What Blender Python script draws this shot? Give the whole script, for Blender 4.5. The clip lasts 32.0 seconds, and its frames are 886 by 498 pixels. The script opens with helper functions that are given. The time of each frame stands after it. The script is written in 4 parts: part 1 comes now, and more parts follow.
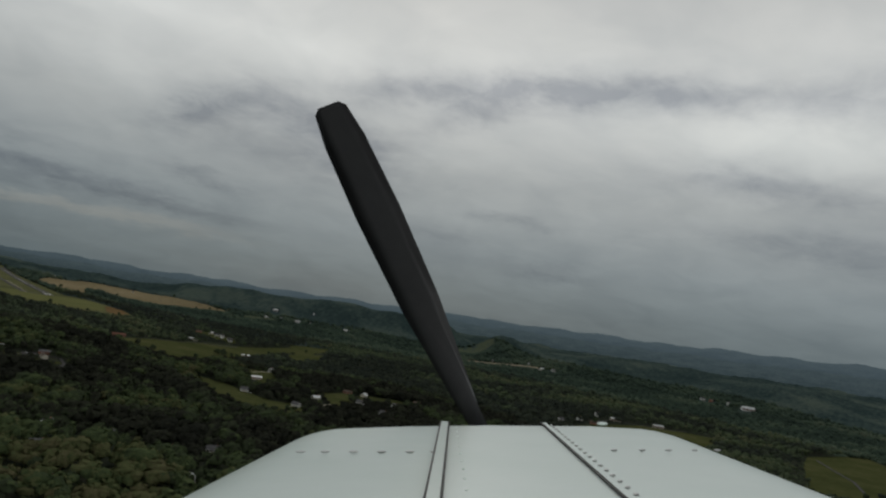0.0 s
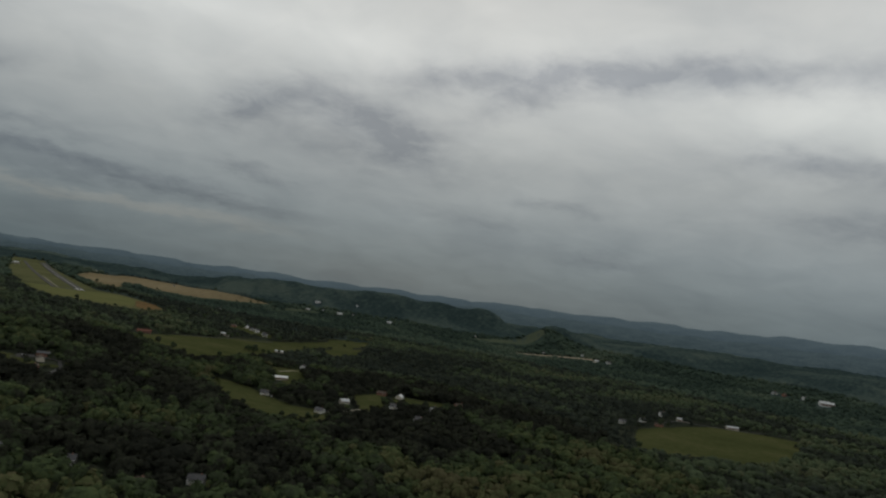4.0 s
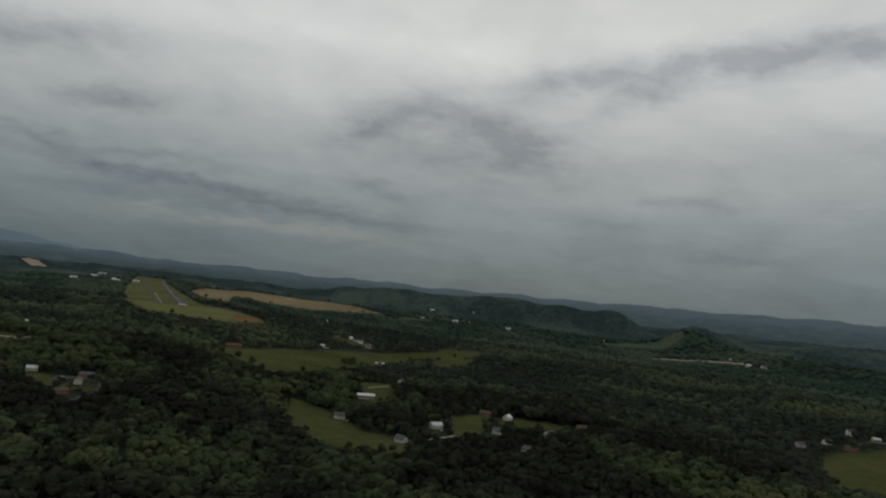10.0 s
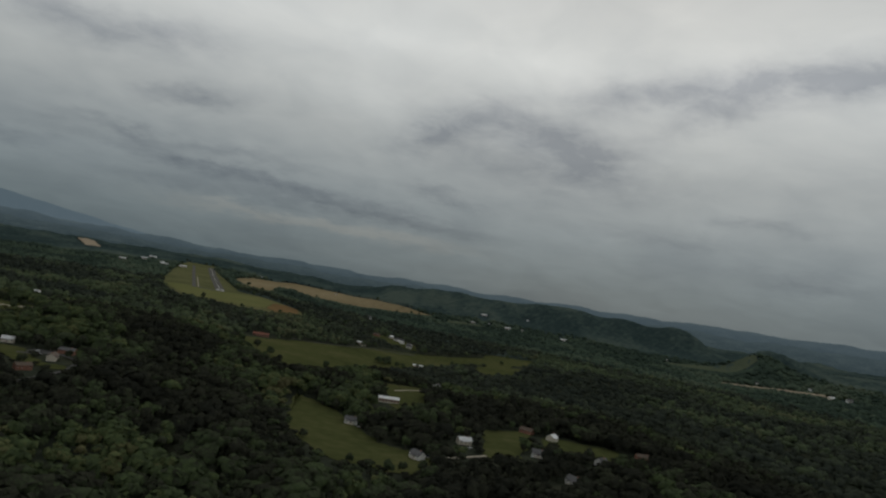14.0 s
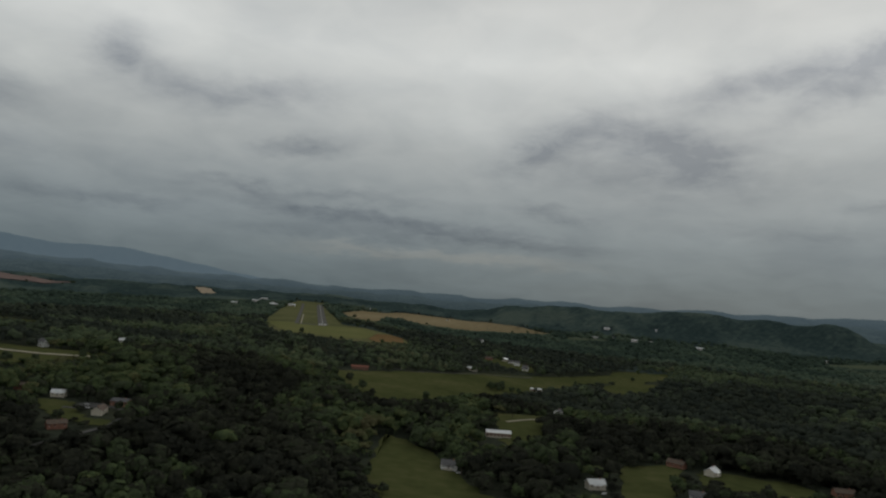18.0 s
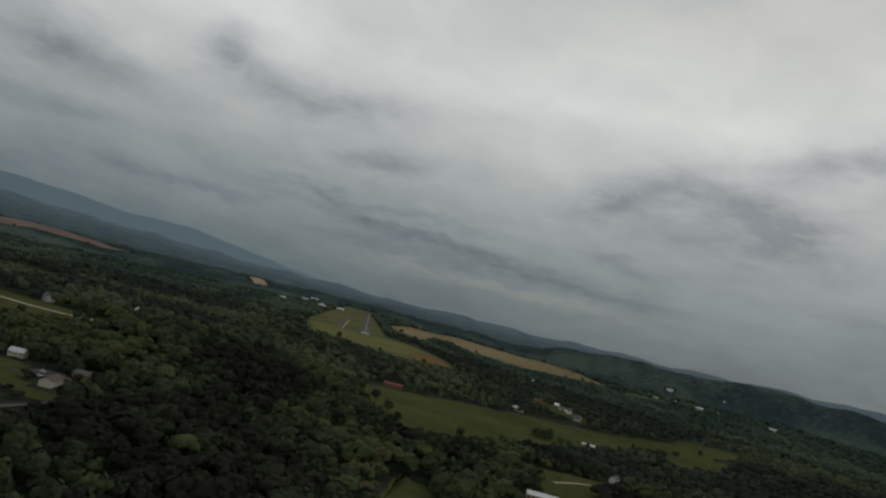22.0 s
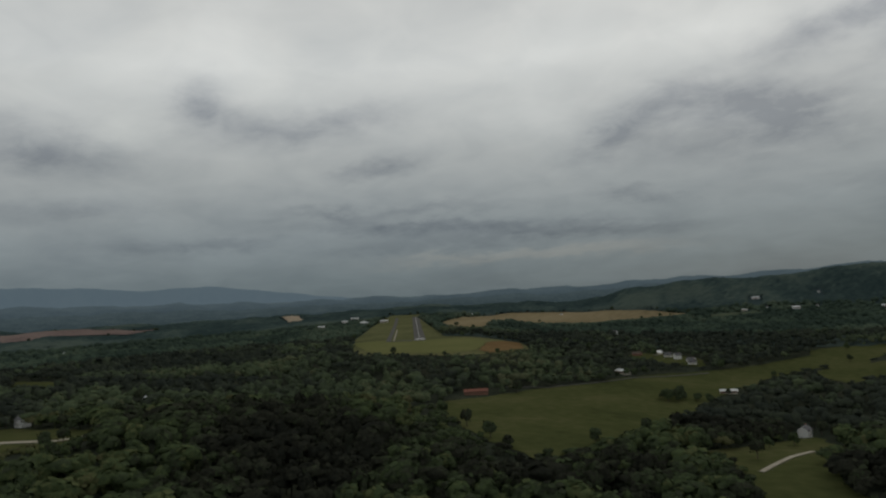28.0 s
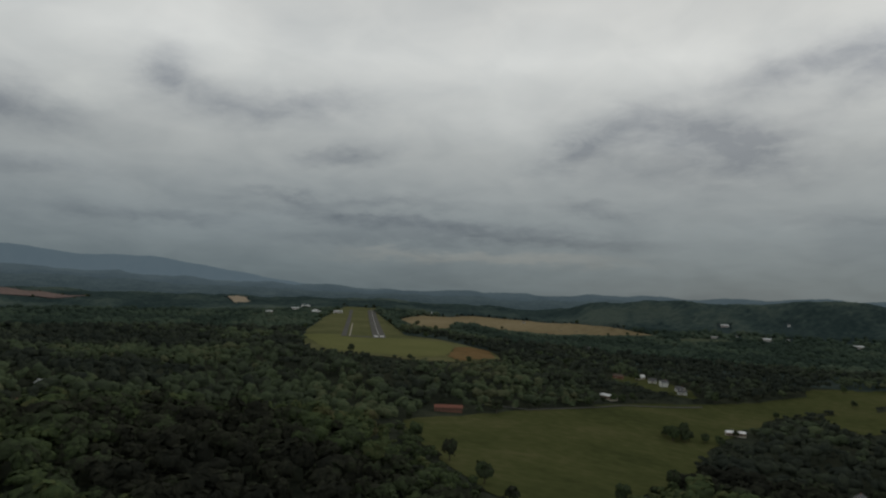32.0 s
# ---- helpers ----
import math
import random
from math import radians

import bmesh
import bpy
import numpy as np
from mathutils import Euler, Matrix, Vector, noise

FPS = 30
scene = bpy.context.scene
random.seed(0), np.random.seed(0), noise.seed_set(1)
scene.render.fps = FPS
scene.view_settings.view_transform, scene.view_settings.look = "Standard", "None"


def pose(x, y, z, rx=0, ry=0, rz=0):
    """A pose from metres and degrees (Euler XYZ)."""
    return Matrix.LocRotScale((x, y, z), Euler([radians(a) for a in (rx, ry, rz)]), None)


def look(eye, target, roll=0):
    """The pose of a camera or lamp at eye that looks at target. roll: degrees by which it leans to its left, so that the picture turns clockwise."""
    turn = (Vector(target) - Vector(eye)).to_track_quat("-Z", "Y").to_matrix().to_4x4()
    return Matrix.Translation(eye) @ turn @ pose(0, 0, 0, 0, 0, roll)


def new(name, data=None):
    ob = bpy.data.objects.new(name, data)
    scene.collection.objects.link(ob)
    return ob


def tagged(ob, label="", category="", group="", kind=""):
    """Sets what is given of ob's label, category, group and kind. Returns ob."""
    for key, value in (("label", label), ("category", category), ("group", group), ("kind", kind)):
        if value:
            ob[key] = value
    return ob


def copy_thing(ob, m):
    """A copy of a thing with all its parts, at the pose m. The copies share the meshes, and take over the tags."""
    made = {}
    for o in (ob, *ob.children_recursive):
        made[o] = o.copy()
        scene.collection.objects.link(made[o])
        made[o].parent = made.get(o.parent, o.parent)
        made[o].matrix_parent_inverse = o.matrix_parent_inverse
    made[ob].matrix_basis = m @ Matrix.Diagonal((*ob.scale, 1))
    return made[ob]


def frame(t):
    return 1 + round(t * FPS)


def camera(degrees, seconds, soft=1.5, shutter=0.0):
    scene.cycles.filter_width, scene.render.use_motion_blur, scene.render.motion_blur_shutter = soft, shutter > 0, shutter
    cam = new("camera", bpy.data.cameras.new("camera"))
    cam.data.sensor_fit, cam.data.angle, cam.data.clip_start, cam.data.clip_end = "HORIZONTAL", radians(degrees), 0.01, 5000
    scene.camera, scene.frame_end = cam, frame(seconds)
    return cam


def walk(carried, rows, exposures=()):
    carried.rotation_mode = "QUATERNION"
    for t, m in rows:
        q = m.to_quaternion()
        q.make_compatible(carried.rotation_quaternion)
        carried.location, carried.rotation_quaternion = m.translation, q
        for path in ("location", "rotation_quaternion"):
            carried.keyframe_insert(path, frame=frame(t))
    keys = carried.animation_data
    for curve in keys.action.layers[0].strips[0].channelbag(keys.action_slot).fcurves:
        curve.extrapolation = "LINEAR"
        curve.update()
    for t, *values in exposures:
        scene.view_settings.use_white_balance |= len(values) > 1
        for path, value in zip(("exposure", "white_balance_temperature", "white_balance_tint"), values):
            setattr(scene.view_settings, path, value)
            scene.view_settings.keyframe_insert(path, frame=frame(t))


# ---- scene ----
# The camera: carried in a light aeroplane on a long left-hand approach to a small country airfield.
cam = camera(66.2, 32.0, soft=2.3)


def view(x, y, z, yaw, pitch, roll):
    """A pose from a place and degrees: yaw to the left of +y, pitch up, roll as the wings lean left."""
    return pose(x, y, z, 90 + pitch, 0, yaw) @ pose(0, 0, 0, 0, 0, roll)


PATH = [
    (0.0, 0.03, 0.07, 176.13, 0.420, 5.250, 9.600),
    (0.5, 1.52, 18.10, 176.97, 1.060, 5.140, 8.700),
    (1.0, 3.01, 36.13, 177.81, 1.740, 4.960, 7.620),
    (1.5, 4.49, 54.17, 178.61, 2.380, 4.750, 7.000),
    (2.0, 5.97, 72.23, 179.38, 2.980, 4.500, 6.450),
    (2.5, 7.42, 90.32, 180.10, 3.200, 4.170, 6.400),
    (4.5, 12.69, 163.34, 181.33, 4.871, 3.524, 9.619),
    (5.0, 13.95, 181.77, 181.17, 6.150, 3.197, 9.342),
    (5.5, 15.21, 200.25, 180.93, 7.436, 2.993, 8.845),
    (6.0, 16.47, 218.74, 180.54, 8.646, 2.842, 8.263),
    (6.5, 17.66, 237.20, 179.95, 9.756, 2.784, 7.710),
    (7.0, 18.73, 255.59, 179.12, 10.643, 2.497, 7.888),
    (7.5, 19.63, 273.89, 178.02, 11.351, 2.282, 7.817),
    (8.0, 20.31, 292.06, 176.66, 12.122, 2.359, 7.312),
    (8.5, 20.71, 310.12, 175.05, 12.918, 2.855, 7.495),
    (9.0, 20.82, 328.05, 173.24, 13.631, 2.961, 6.978),
    (9.5, 20.62, 345.86, 171.25, 14.211, 3.142, 6.957),
    (10.0, 20.13, 363.58, 169.11, 14.742, 3.000, 6.365),
    (10.5, 19.36, 381.23, 166.85, 15.407, 2.977, 5.914),
    (11.0, 18.33, 398.83, 164.49, 16.027, 3.023, 5.620),
    (11.5, 17.07, 416.40, 162.05, 16.539, 3.021, 5.320),
    (12.0, 15.60, 433.99, 159.58, 17.050, 3.013, 5.284),
    (12.5, 13.96, 451.64, 157.11, 17.681, 2.856, 6.122),
    (13.0, 12.15, 469.37, 154.69, 18.279, 2.888, 7.535),
    (13.5, 10.21, 487.21, 152.33, 18.895, 2.898, 8.881),
    (15.5, -1.27, 561.10, 144.77, 23.127, 3.193, 11.787),
    (16.0, -5.84, 578.95, 143.03, 24.397, 3.151, 11.395),
    (16.5, -10.76, 596.64, 141.30, 25.628, 3.030, 8.305),
    (17.0, -16.08, 614.07, 139.52, 27.066, 3.126, 5.683),
    (17.5, -21.89, 631.16, 137.66, 28.479, 3.835, 4.587),
    (18.0, -28.21, 647.87, 135.74, 29.567, 3.810, 4.533),
    (18.5, -35.06, 664.19, 133.76, 30.088, 4.005, 5.096),
    (19.0, -42.40, 680.15, 131.77, 30.433, 4.248, 5.213),
    (19.5, -50.21, 695.81, 129.81, 30.971, 4.696, 5.945),
    (20.0, -58.42, 711.24, 127.94, 31.507, 5.018, 7.045),
    (20.5, -67.01, 726.48, 126.19, 32.319, 5.277, 8.747),
    (21.0, -75.95, 741.55, 124.59, 33.280, 5.398, 10.050),
    (21.5, -85.26, 756.43, 123.18, 34.362, 5.414, 12.120),
    (22.0, -94.91, 771.10, 121.96, 35.292, 5.335, 13.838),
    (22.5, -104.92, 785.55, 120.95, 35.879, 5.309, 10.681),
    (23.0, -115.25, 799.73, 120.14, 37.229, 5.228, 7.552),
    (23.5, -125.90, 813.63, 119.51, 38.138, 4.864, 3.704),
    (24.0, -136.83, 827.23, 119.02, 39.026, 4.521, 0.398),
    (24.5, -148.00, 840.57, 118.64, 39.595, 4.590, -2.790),
    (26.5, -197.07, 887.55, 119.20, 39.108, 4.658, -4.481),
    (27.0, -210.16, 898.88, 119.02, 38.366, 4.772, -4.361),
    (27.5, -223.31, 910.19, 118.81, 37.464, 4.668, -4.329),
    (28.0, -236.50, 921.47, 118.61, 37.033, 4.056, -3.666),
    (28.5, -249.73, 932.75, 118.43, 36.429, 4.217, -3.491),
    (29.0, -263.00, 944.05, 118.28, 35.886, 4.247, -3.434),
    (29.5, -276.32, 955.40, 118.17, 35.734, 3.573, -2.309),
    (30.0, -289.70, 966.84, 118.12, 35.312, 3.324, -0.747),
    (30.5, -303.15, 978.37, 118.12, 35.303, 2.696, 1.832),
    (31.0, -316.66, 990.02, 118.13, 34.126, 2.835, 1.369),
    (31.5, -330.18, 1001.73, 118.16, 33.670, 2.855, 1.770),
    (32.0, -343.71, 1013.46, 118.18, 33.308, 3.807, 2.162),
]
walk(cam, [(row[0], view(*row[1:])) for row in PATH])

# ---- sky and light ----
SUN_AZ, SUN_EL = 6.0, 30.0    # degrees left of +y, above the horizon: behind thick overcast


def heading(az, el):
    a, e = radians(az), radians(el)
    return Vector((-math.sin(a) * math.cos(e), math.cos(a) * math.cos(e), math.sin(e)))


world = bpy.data.worlds.new("overcast_sky")
scene.world = world
world.use_nodes = True
wt = world.node_tree
wt.nodes.clear()


def wnode(kind, **props):
    n = wt.nodes.new(kind)
    for k, val in props.items():
        if k == "op":
            n.operation = val
        elif k == "blend":
            n.blend_type = val
    return n


def wlink(a, b):
    wt.links.new(a, b)


def wmath(op, a, b=None, clamp=False):
    n = wnode("ShaderNodeMath", op=op)
    n.use_clamp = clamp
    for i, val in enumerate((a, b)):
        if val is None:
            continue
        if isinstance(val, (int, float)):
            n.inputs[i].default_value = val
        else:
            wlink(val, n.inputs[i])
    return n.outputs[0]


def wvec(op, a, b=None):
    n = wnode("ShaderNodeVectorMath", op=op)
    for i, val in enumerate((a, b)):
        if val is None:
            continue
        if isinstance(val, (tuple, list, Vector)):
            n.inputs[i].default_value = tuple(val)
        else:
            wlink(val, n.inputs[i])
    return n


def wramp(fac, stops):
    n = wnode("ShaderNodeValToRGB")
    while len(n.color_ramp.elements) < len(stops):
        n.color_ramp.elements.new(0.5)
    for e, (p, c) in zip(n.color_ramp.elements, stops):
        e.position, e.color = p, (*c, 1) if len(c) == 3 else (c[0], c[0], c[0], 1)
    wlink(fac, n.inputs[0])
    return n.outputs[0]


def wnoise(vector, scale, detail, rough, distort=0.0):
    n = wnode("ShaderNodeTexNoise")
    n.inputs["Scale"].default_value, n.inputs["Detail"].default_value = scale, detail
    n.inputs["Roughness"].default_value, n.inputs["Distortion"].default_value = rough, distort
    wlink(vector, n.inputs["Vector"])
    return n


def wmix(blend, fac, a, b):
    n = wnode("ShaderNodeMixRGB", blend=blend)
    for i, val in enumerate((fac, a, b)):
        if isinstance(val, (int, float)):
            n.inputs[i].default_value = val if i == 0 else (val, val, val, 1)
        elif isinstance(val, tuple):
            n.inputs[i].default_value = (*val, 1)
        else:
            wlink(val, n.inputs[i])
    return n.outputs[0]


ray = wnode("ShaderNodeTexCoord").outputs["Generated"]
parts3 = wnode("ShaderNodeSeparateXYZ")
wlink(ray, parts3.inputs[0])
rise = wmath("MAXIMUM", parts3.outputs[2], 0.0)
# the flat cloud base, seen in perspective
flat = wmath("ADD", rise, 0.26)
deck = wnode("ShaderNodeCombineXYZ")
wlink(wmath("DIVIDE", parts3.outputs[0], flat), deck.inputs[0])
wlink(wmath("DIVIDE", parts3.outputs[1], flat), deck.inputs[1])
billow = wnoise(deck.outputs[0], 1.9, 5, 0.5, 0.5)
wisp = wnoise(deck.outputs[0], 5.0, 4, 0.5, 0.6)
# brightness from the dim murk at the horizon up to thin bright cloud
# the unseen zenith is darkened to cut the light on the land
tone = wramp(rise, [(0.0, (0.106, 0.142, 0.159)), (0.035, (0.138, 0.173, 0.190)), (0.10, (0.226, 0.258, 0.272)), (0.20, (0.380, 0.402, 0.401)), (0.33, (0.632, 0.648, 0.635)), (0.45, (0.55, 0.56, 0.55)), (0.62, (0.40, 0.41, 0.405)), (1.0, (0.29, 0.297, 0.297))])
mottle = wramp(billow.outputs[0], [(0.32, (0.885, 0.895, 0.905)), (0.5, (0.99, 0.99, 0.985)), (0.67, (1.055, 1.055, 1.05))])
streak = wramp(wisp.outputs[0], [(0.34, (0.945, 0.95, 0.955)), (0.52, (1.0, 1.0, 1.0)), (0.70, (1.05, 1.045, 1.04))])
sky_colour = wmix("MULTIPLY", 1.0, wmix("MULTIPLY", 1.0, tone, mottle), streak)
# single clouds with torn edges: the way to them is bent by two sizes of unevenness, more sideways than up
torn = wvec("ADD", wvec("SUBTRACT", wnoise(deck.outputs[0], 3.2, 5, 0.6).outputs[1], (0.5, 0.5, 0.5)).outputs[0], wvec("MULTIPLY", wvec("SUBTRACT", wnoise(deck.outputs[0], 11.0, 4, 0.6).outputs[1], (0.5, 0.5, 0.5)).outputs[0], (0.4, 0.4, 0.4)).outputs[0])
bent = wvec("ADD", ray, wvec("MULTIPLY", torn.outputs[0], (0.12, 0.12, 0.048)).outputs[0]).outputs[0]
shred = wmath("ADD", wmath("MULTIPLY", wnoise(deck.outputs[0], 9.0, 5, 0.62, 0.5).outputs[0], 1.7), 0.12)
# azimuth, elevation, half width, half height, lean, strength (below 0: a lighter gap)
CLOUDS = [
    # the broad comma of cloud with a lighter eye
    (21.8, 12.5, 3.81, 1.3, 24, 0.645), (16.2, 14.2, 5.15, 1.38, -3, 0.688), (9, 12.5, 4.26, 1.67, -14, 0.731), (13.5, 11.2, 7.28, 1.9, -2, 0.5), (15.3, 12.1, 2.24, 0.775, 0, -0.18),
    # torn pieces over the airfield
    (55.6, 16.2, 2.13, 2.17, -30, 0.645), (50.6, 14.2, 4.03, 1.45, -8, 0.645), (44.4, 15, 3.81, 1.16, 9, 0.559), (41.3, 11.4, 2.58, 0.853, 9, 0.602), (45, 10.6, 2.69, 0.62, 9, 0.301),
    # long thin streaks low over the far country
    (47, 7.3, 4.03, 0.405, -3, 0.44), (38.5, 7.5, 7.28, 0.378, 0, 0.4), (41, 6.4, 8.4, 0.405, -1, 0.52), (34.5, 5.8, 8.4, 0.459, -1, 0.48), (30, 5, 7.84, 0.567, -2, 0.48), (22.5, 4.9, 5.6, 0.486, -3, 0.44), (38, 4.3, 10.1, 0.648, 0, 0.36),
    (20.8, 7.3, 3.14, 0.486, -5, 0.48), (57, 5.3, 6.72, 0.608, 0, 0.44), (66, 8.2, 5.6, 0.93, 3, 0.43), (-8.3, 4.7, 3.36, 0.743, 0, 0.44), (-5, 8.6, 3.36, 0.434, 0, 0.344), (3, 6.6, 5.6, 0.54, 0, 0.28),
    # the high band
    (7, 17.4, 5.04, 1.3, 10, 0.473), (0, 18.3, 6.16, 1.59, 10, 0.516), (-9, 19.6, 8.4, 1.38, 4, 0.645), (-20, 20, 8.96, 1.3, -1, 0.602), (1.5, 15.7, 4.26, 1.16, 24, 0.43),
    # towards the sides
    (67.5, 12, 5.15, 1.38, 3, 0.731), (71, 14.2, 4.48, 1.16, 0, 0.387), (-25, 13.5, 7.84, 1.09, -4, 0.645), (-29, 9.2, 8.96, 1.01, -3, 0.516), (-26.5, 16.8, 7.84, 1.59, 0, -0.5), (-31, 20.5, 3.36, 2.32, 0, 0.43), (62, 13.6, 2.91, 1.16, 15, -0.45)]
dark, pale = None, None
for az, el, w, h, lean, much in CLOUDS:
    c = heading(az, el)
    side = Vector((c.y, -c.x, 0)).normalized()
    over = side.cross(c)
    q = radians(lean)
    e1, e2 = side * math.cos(q) + over * math.sin(q), over * math.cos(q) - side * math.sin(q)
    off = wvec("SUBTRACT", bent, c).outputs[0]
    u = wmath("DIVIDE", wvec("DOT_PRODUCT", off, e1).outputs["Value"], radians(w))
    v = wmath("DIVIDE", wvec("DOT_PRODUCT", off, e2).outputs["Value"], radians(h))
    near = wmath("GREATER_THAN", wvec("DOT_PRODUCT", ray, c).outputs["Value"], 0.5)
    g = wmath("EXPONENT", wmath("MULTIPLY", wmath("ADD", wmath("MULTIPLY", u, u), wmath("MULTIPLY", v, v)), -0.9))
    g = wmath("MULTIPLY", wmath("MULTIPLY", g, near), abs(much))
    if much > 0:
        dark = g if dark is None else wmath("ADD", dark, g)
    else:
        pale = g if pale is None else wmath("ADD", pale, g)
sky_colour = wmix("MIX", wmath("MULTIPLY", wmath("MULTIPLY", dark, shred), 1.12, True), sky_colour, wmix("MULTIPLY", 1.0, sky_colour, (0.56, 0.58, 0.63)))
sky_colour = wmix("MIX", wmath("MULTIPLY", pale, 1.0, True), sky_colour, wmix("MULTIPLY", 1.0, sky_colour, (1.22, 1.22, 1.20)))
# the thin rosy gap above the horizon
gap = heading(30, 3.1)
low_gap = wmath("DIVIDE", wmath("SUBTRACT", wvec("DOT_PRODUCT", bent, (0, 0, 1)).outputs["Value"], gap.z), radians(0.42))
wide_gap = wmath("DIVIDE", wmath("SUBTRACT", wvec("DOT_PRODUCT", ray, heading(30, 0)).outputs["Value"], 1.0), -0.022)
rosy = wmath("EXPONENT", wmath("MULTIPLY", wmath("ADD", wmath("MULTIPLY", low_gap, low_gap), wmath("MULTIPLY", wide_gap, wide_gap)), -1.0))
sky_colour = wmix("MIX", wmath("MULTIPLY", rosy, 0.8, True), sky_colour, wmix("MULTIPLY", 1.0, sky_colour, (1.34, 1.20, 1.10)))
clear = wnode("ShaderNodeTexSky")
clear.sky_type = "NISHITA"
clear.sun_disc = False
clear.sun_elevation, clear.sun_rotation = radians(SUN_EL), radians(-SUN_AZ)
thin = wmix("MULTIPLY", 1.0, clear.outputs[0], 0.05)
both = wmix("MIX", 0.96, thin, sky_colour)
back = wnode("ShaderNodeBackground")
back.inputs["Strength"].default_value = 1.0
wlink(both, back.inputs[0])
out = wnode("ShaderNodeOutputWorld")
wlink(back.outputs[0], out.inputs[0])

sun = new("sun", bpy.data.lights.new("sun", "SUN"))
sun.data.energy, sun.data.angle, sun.data.color = 0.5, radians(18), (1.0, 0.96, 0.90)
sun.matrix_world = look(heading(SUN_AZ, SUN_EL) * 300, (0, 0, 0))
scene.view_settings.exposure = 0.0

# ---- materials ----


def material(name, colours, scale=0.1, rough=0.9, metal=0.0, bump=0.0, bump_scale=1.0, fine=None, attr=None, spec=0.3, stretch=None):
    """A surface with colour varied at two scales, and relief. colours: from dark to light. attr: a tint kept with the mesh that shifts the colour."""
    m = bpy.data.materials.new(name)
    m.use_nodes = True
    t = m.node_tree
    b = t.nodes["Principled BSDF"]
    b.inputs["Roughness"].default_value, b.inputs["Metallic"].default_value = rough, metal
    b.inputs["Specular IOR Level"].default_value = spec
    at = t.nodes.new("ShaderNodeNewGeometry").outputs["Position"]
    if stretch:
        sc = t.nodes.new("ShaderNodeVectorMath")
        sc.operation = "MULTIPLY"
        sc.inputs[1].default_value = stretch
        t.links.new(at, sc.inputs[0])
        at = sc.outputs[0]
    big, small = t.nodes.new("ShaderNodeTexNoise"), t.nodes.new("ShaderNodeTexNoise")
    for n, s, d in ((big, scale, 5), (small, fine or scale * 9, 4)):
        n.inputs["Scale"].default_value, n.inputs["Detail"].default_value = s, d
        t.links.new(at, n.inputs["Vector"])
    blend = t.nodes.new("ShaderNodeMath")
    blend.operation = "MULTIPLY_ADD"
    blend.inputs[1].default_value = 0.45
    t.links.new(small.outputs[0], blend.inputs[0])
    half = t.nodes.new("ShaderNodeMath")
    half.operation = "MULTIPLY"
    half.inputs[1].default_value = 0.55
    t.links.new(big.outputs[0], half.inputs[0])
    t.links.new(half.outputs[0], blend.inputs[2])
    fac = blend.outputs[0]
    if attr:
        a = t.nodes.new("ShaderNodeAttribute")
        a.attribute_name = attr
        mixer = t.nodes.new("ShaderNodeMath")
        mixer.operation = "MULTIPLY_ADD"
        mixer.inputs[1].default_value = 0.80
        t.links.new(a.outputs["Fac"], mixer.inputs[0])
        less = t.nodes.new("ShaderNodeMath")
        less.operation = "MULTIPLY_ADD"
        less.inputs[1].default_value, less.inputs[2].default_value = 1.3, -0.55
        t.links.new(fac, less.inputs[0])
        t.links.new(less.outputs[0], mixer.inputs[2])
        fac = mixer.outputs[0]
    ramp = t.nodes.new("ShaderNodeValToRGB")
    lo, hi = (0.05, 0.95) if attr else (0.33, 0.67)
    while len(ramp.color_ramp.elements) < len(colours):
        ramp.color_ramp.elements.new(0.5)
    for i, (e, c) in enumerate(zip(ramp.color_ramp.elements, colours)):
        e.position, e.color = lo + (hi - lo) * i / max(1, len(colours) - 1), (*c, 1)
    t.links.new(fac, ramp.inputs[0])
    t.links.new(ramp.outputs[0], b.inputs["Base Color"])
    if bump:
        bm_noise, bp = t.nodes.new("ShaderNodeTexNoise"), t.nodes.new("ShaderNodeBump")
        bm_noise.inputs["Scale"].default_value, bm_noise.inputs["Detail"].default_value = bump_scale, 4
        t.links.new(at, bm_noise.inputs["Vector"])
        bp.inputs["Strength"].default_value, bp.inputs["Distance"].default_value = 0.8, bump
        t.links.new(bm_noise.outputs[0], bp.inputs["Height"])
        t.links.new(bp.outputs[0], b.inputs["Normal"])
    return m


LEAF = [(0.022, 0.024, 0.019), (0.036, 0.038, 0.027), (0.049, 0.064, 0.035), (0.067, 0.092, 0.041), (0.096, 0.107, 0.048), (0.100, 0.094, 0.050)]
M_FLOOR = material("woodland_floor", [(0.026, 0.031, 0.024), (0.040, 0.047, 0.033), (0.058, 0.061, 0.041)], 0.012, bump=6.0, bump_scale=0.07, fine=0.11, spec=0.0)
M_LEAF = material("broad_leaves", LEAF, 0.02, 0.8, attr="tint", fine=0.5, bump=1.8, bump_scale=0.55, spec=0.0)
# bluer, paler copies of the leaves: aerial haze painted in, stronger by distance
M_LEAF_MID = material("hazed_woodland_leaves", [(0.031, 0.038, 0.031), (0.048, 0.057, 0.041), (0.064, 0.083, 0.050), (0.081, 0.106, 0.057), (0.104, 0.112, 0.064)], 0.015, 0.9, attr="tint", fine=0.3, bump=2.0, bump_scale=0.35, spec=0.0)
M_LEAF_FAR = material("hazed_valley_leaves", [(0.034, 0.050, 0.039), (0.050, 0.072, 0.053), (0.068, 0.094, 0.065), (0.087, 0.106, 0.074)], 0.01, 0.9, attr="tint", fine=0.15, bump=3.0, bump_scale=0.16, spec=0.0)
M_LEAF_HAZE = material("hazed_horizon_leaves", [(0.028, 0.045, 0.045), (0.048, 0.071, 0.066), (0.084, 0.108, 0.090)], 0.006, 0.9, attr="tint", fine=0.1, spec=0.0)
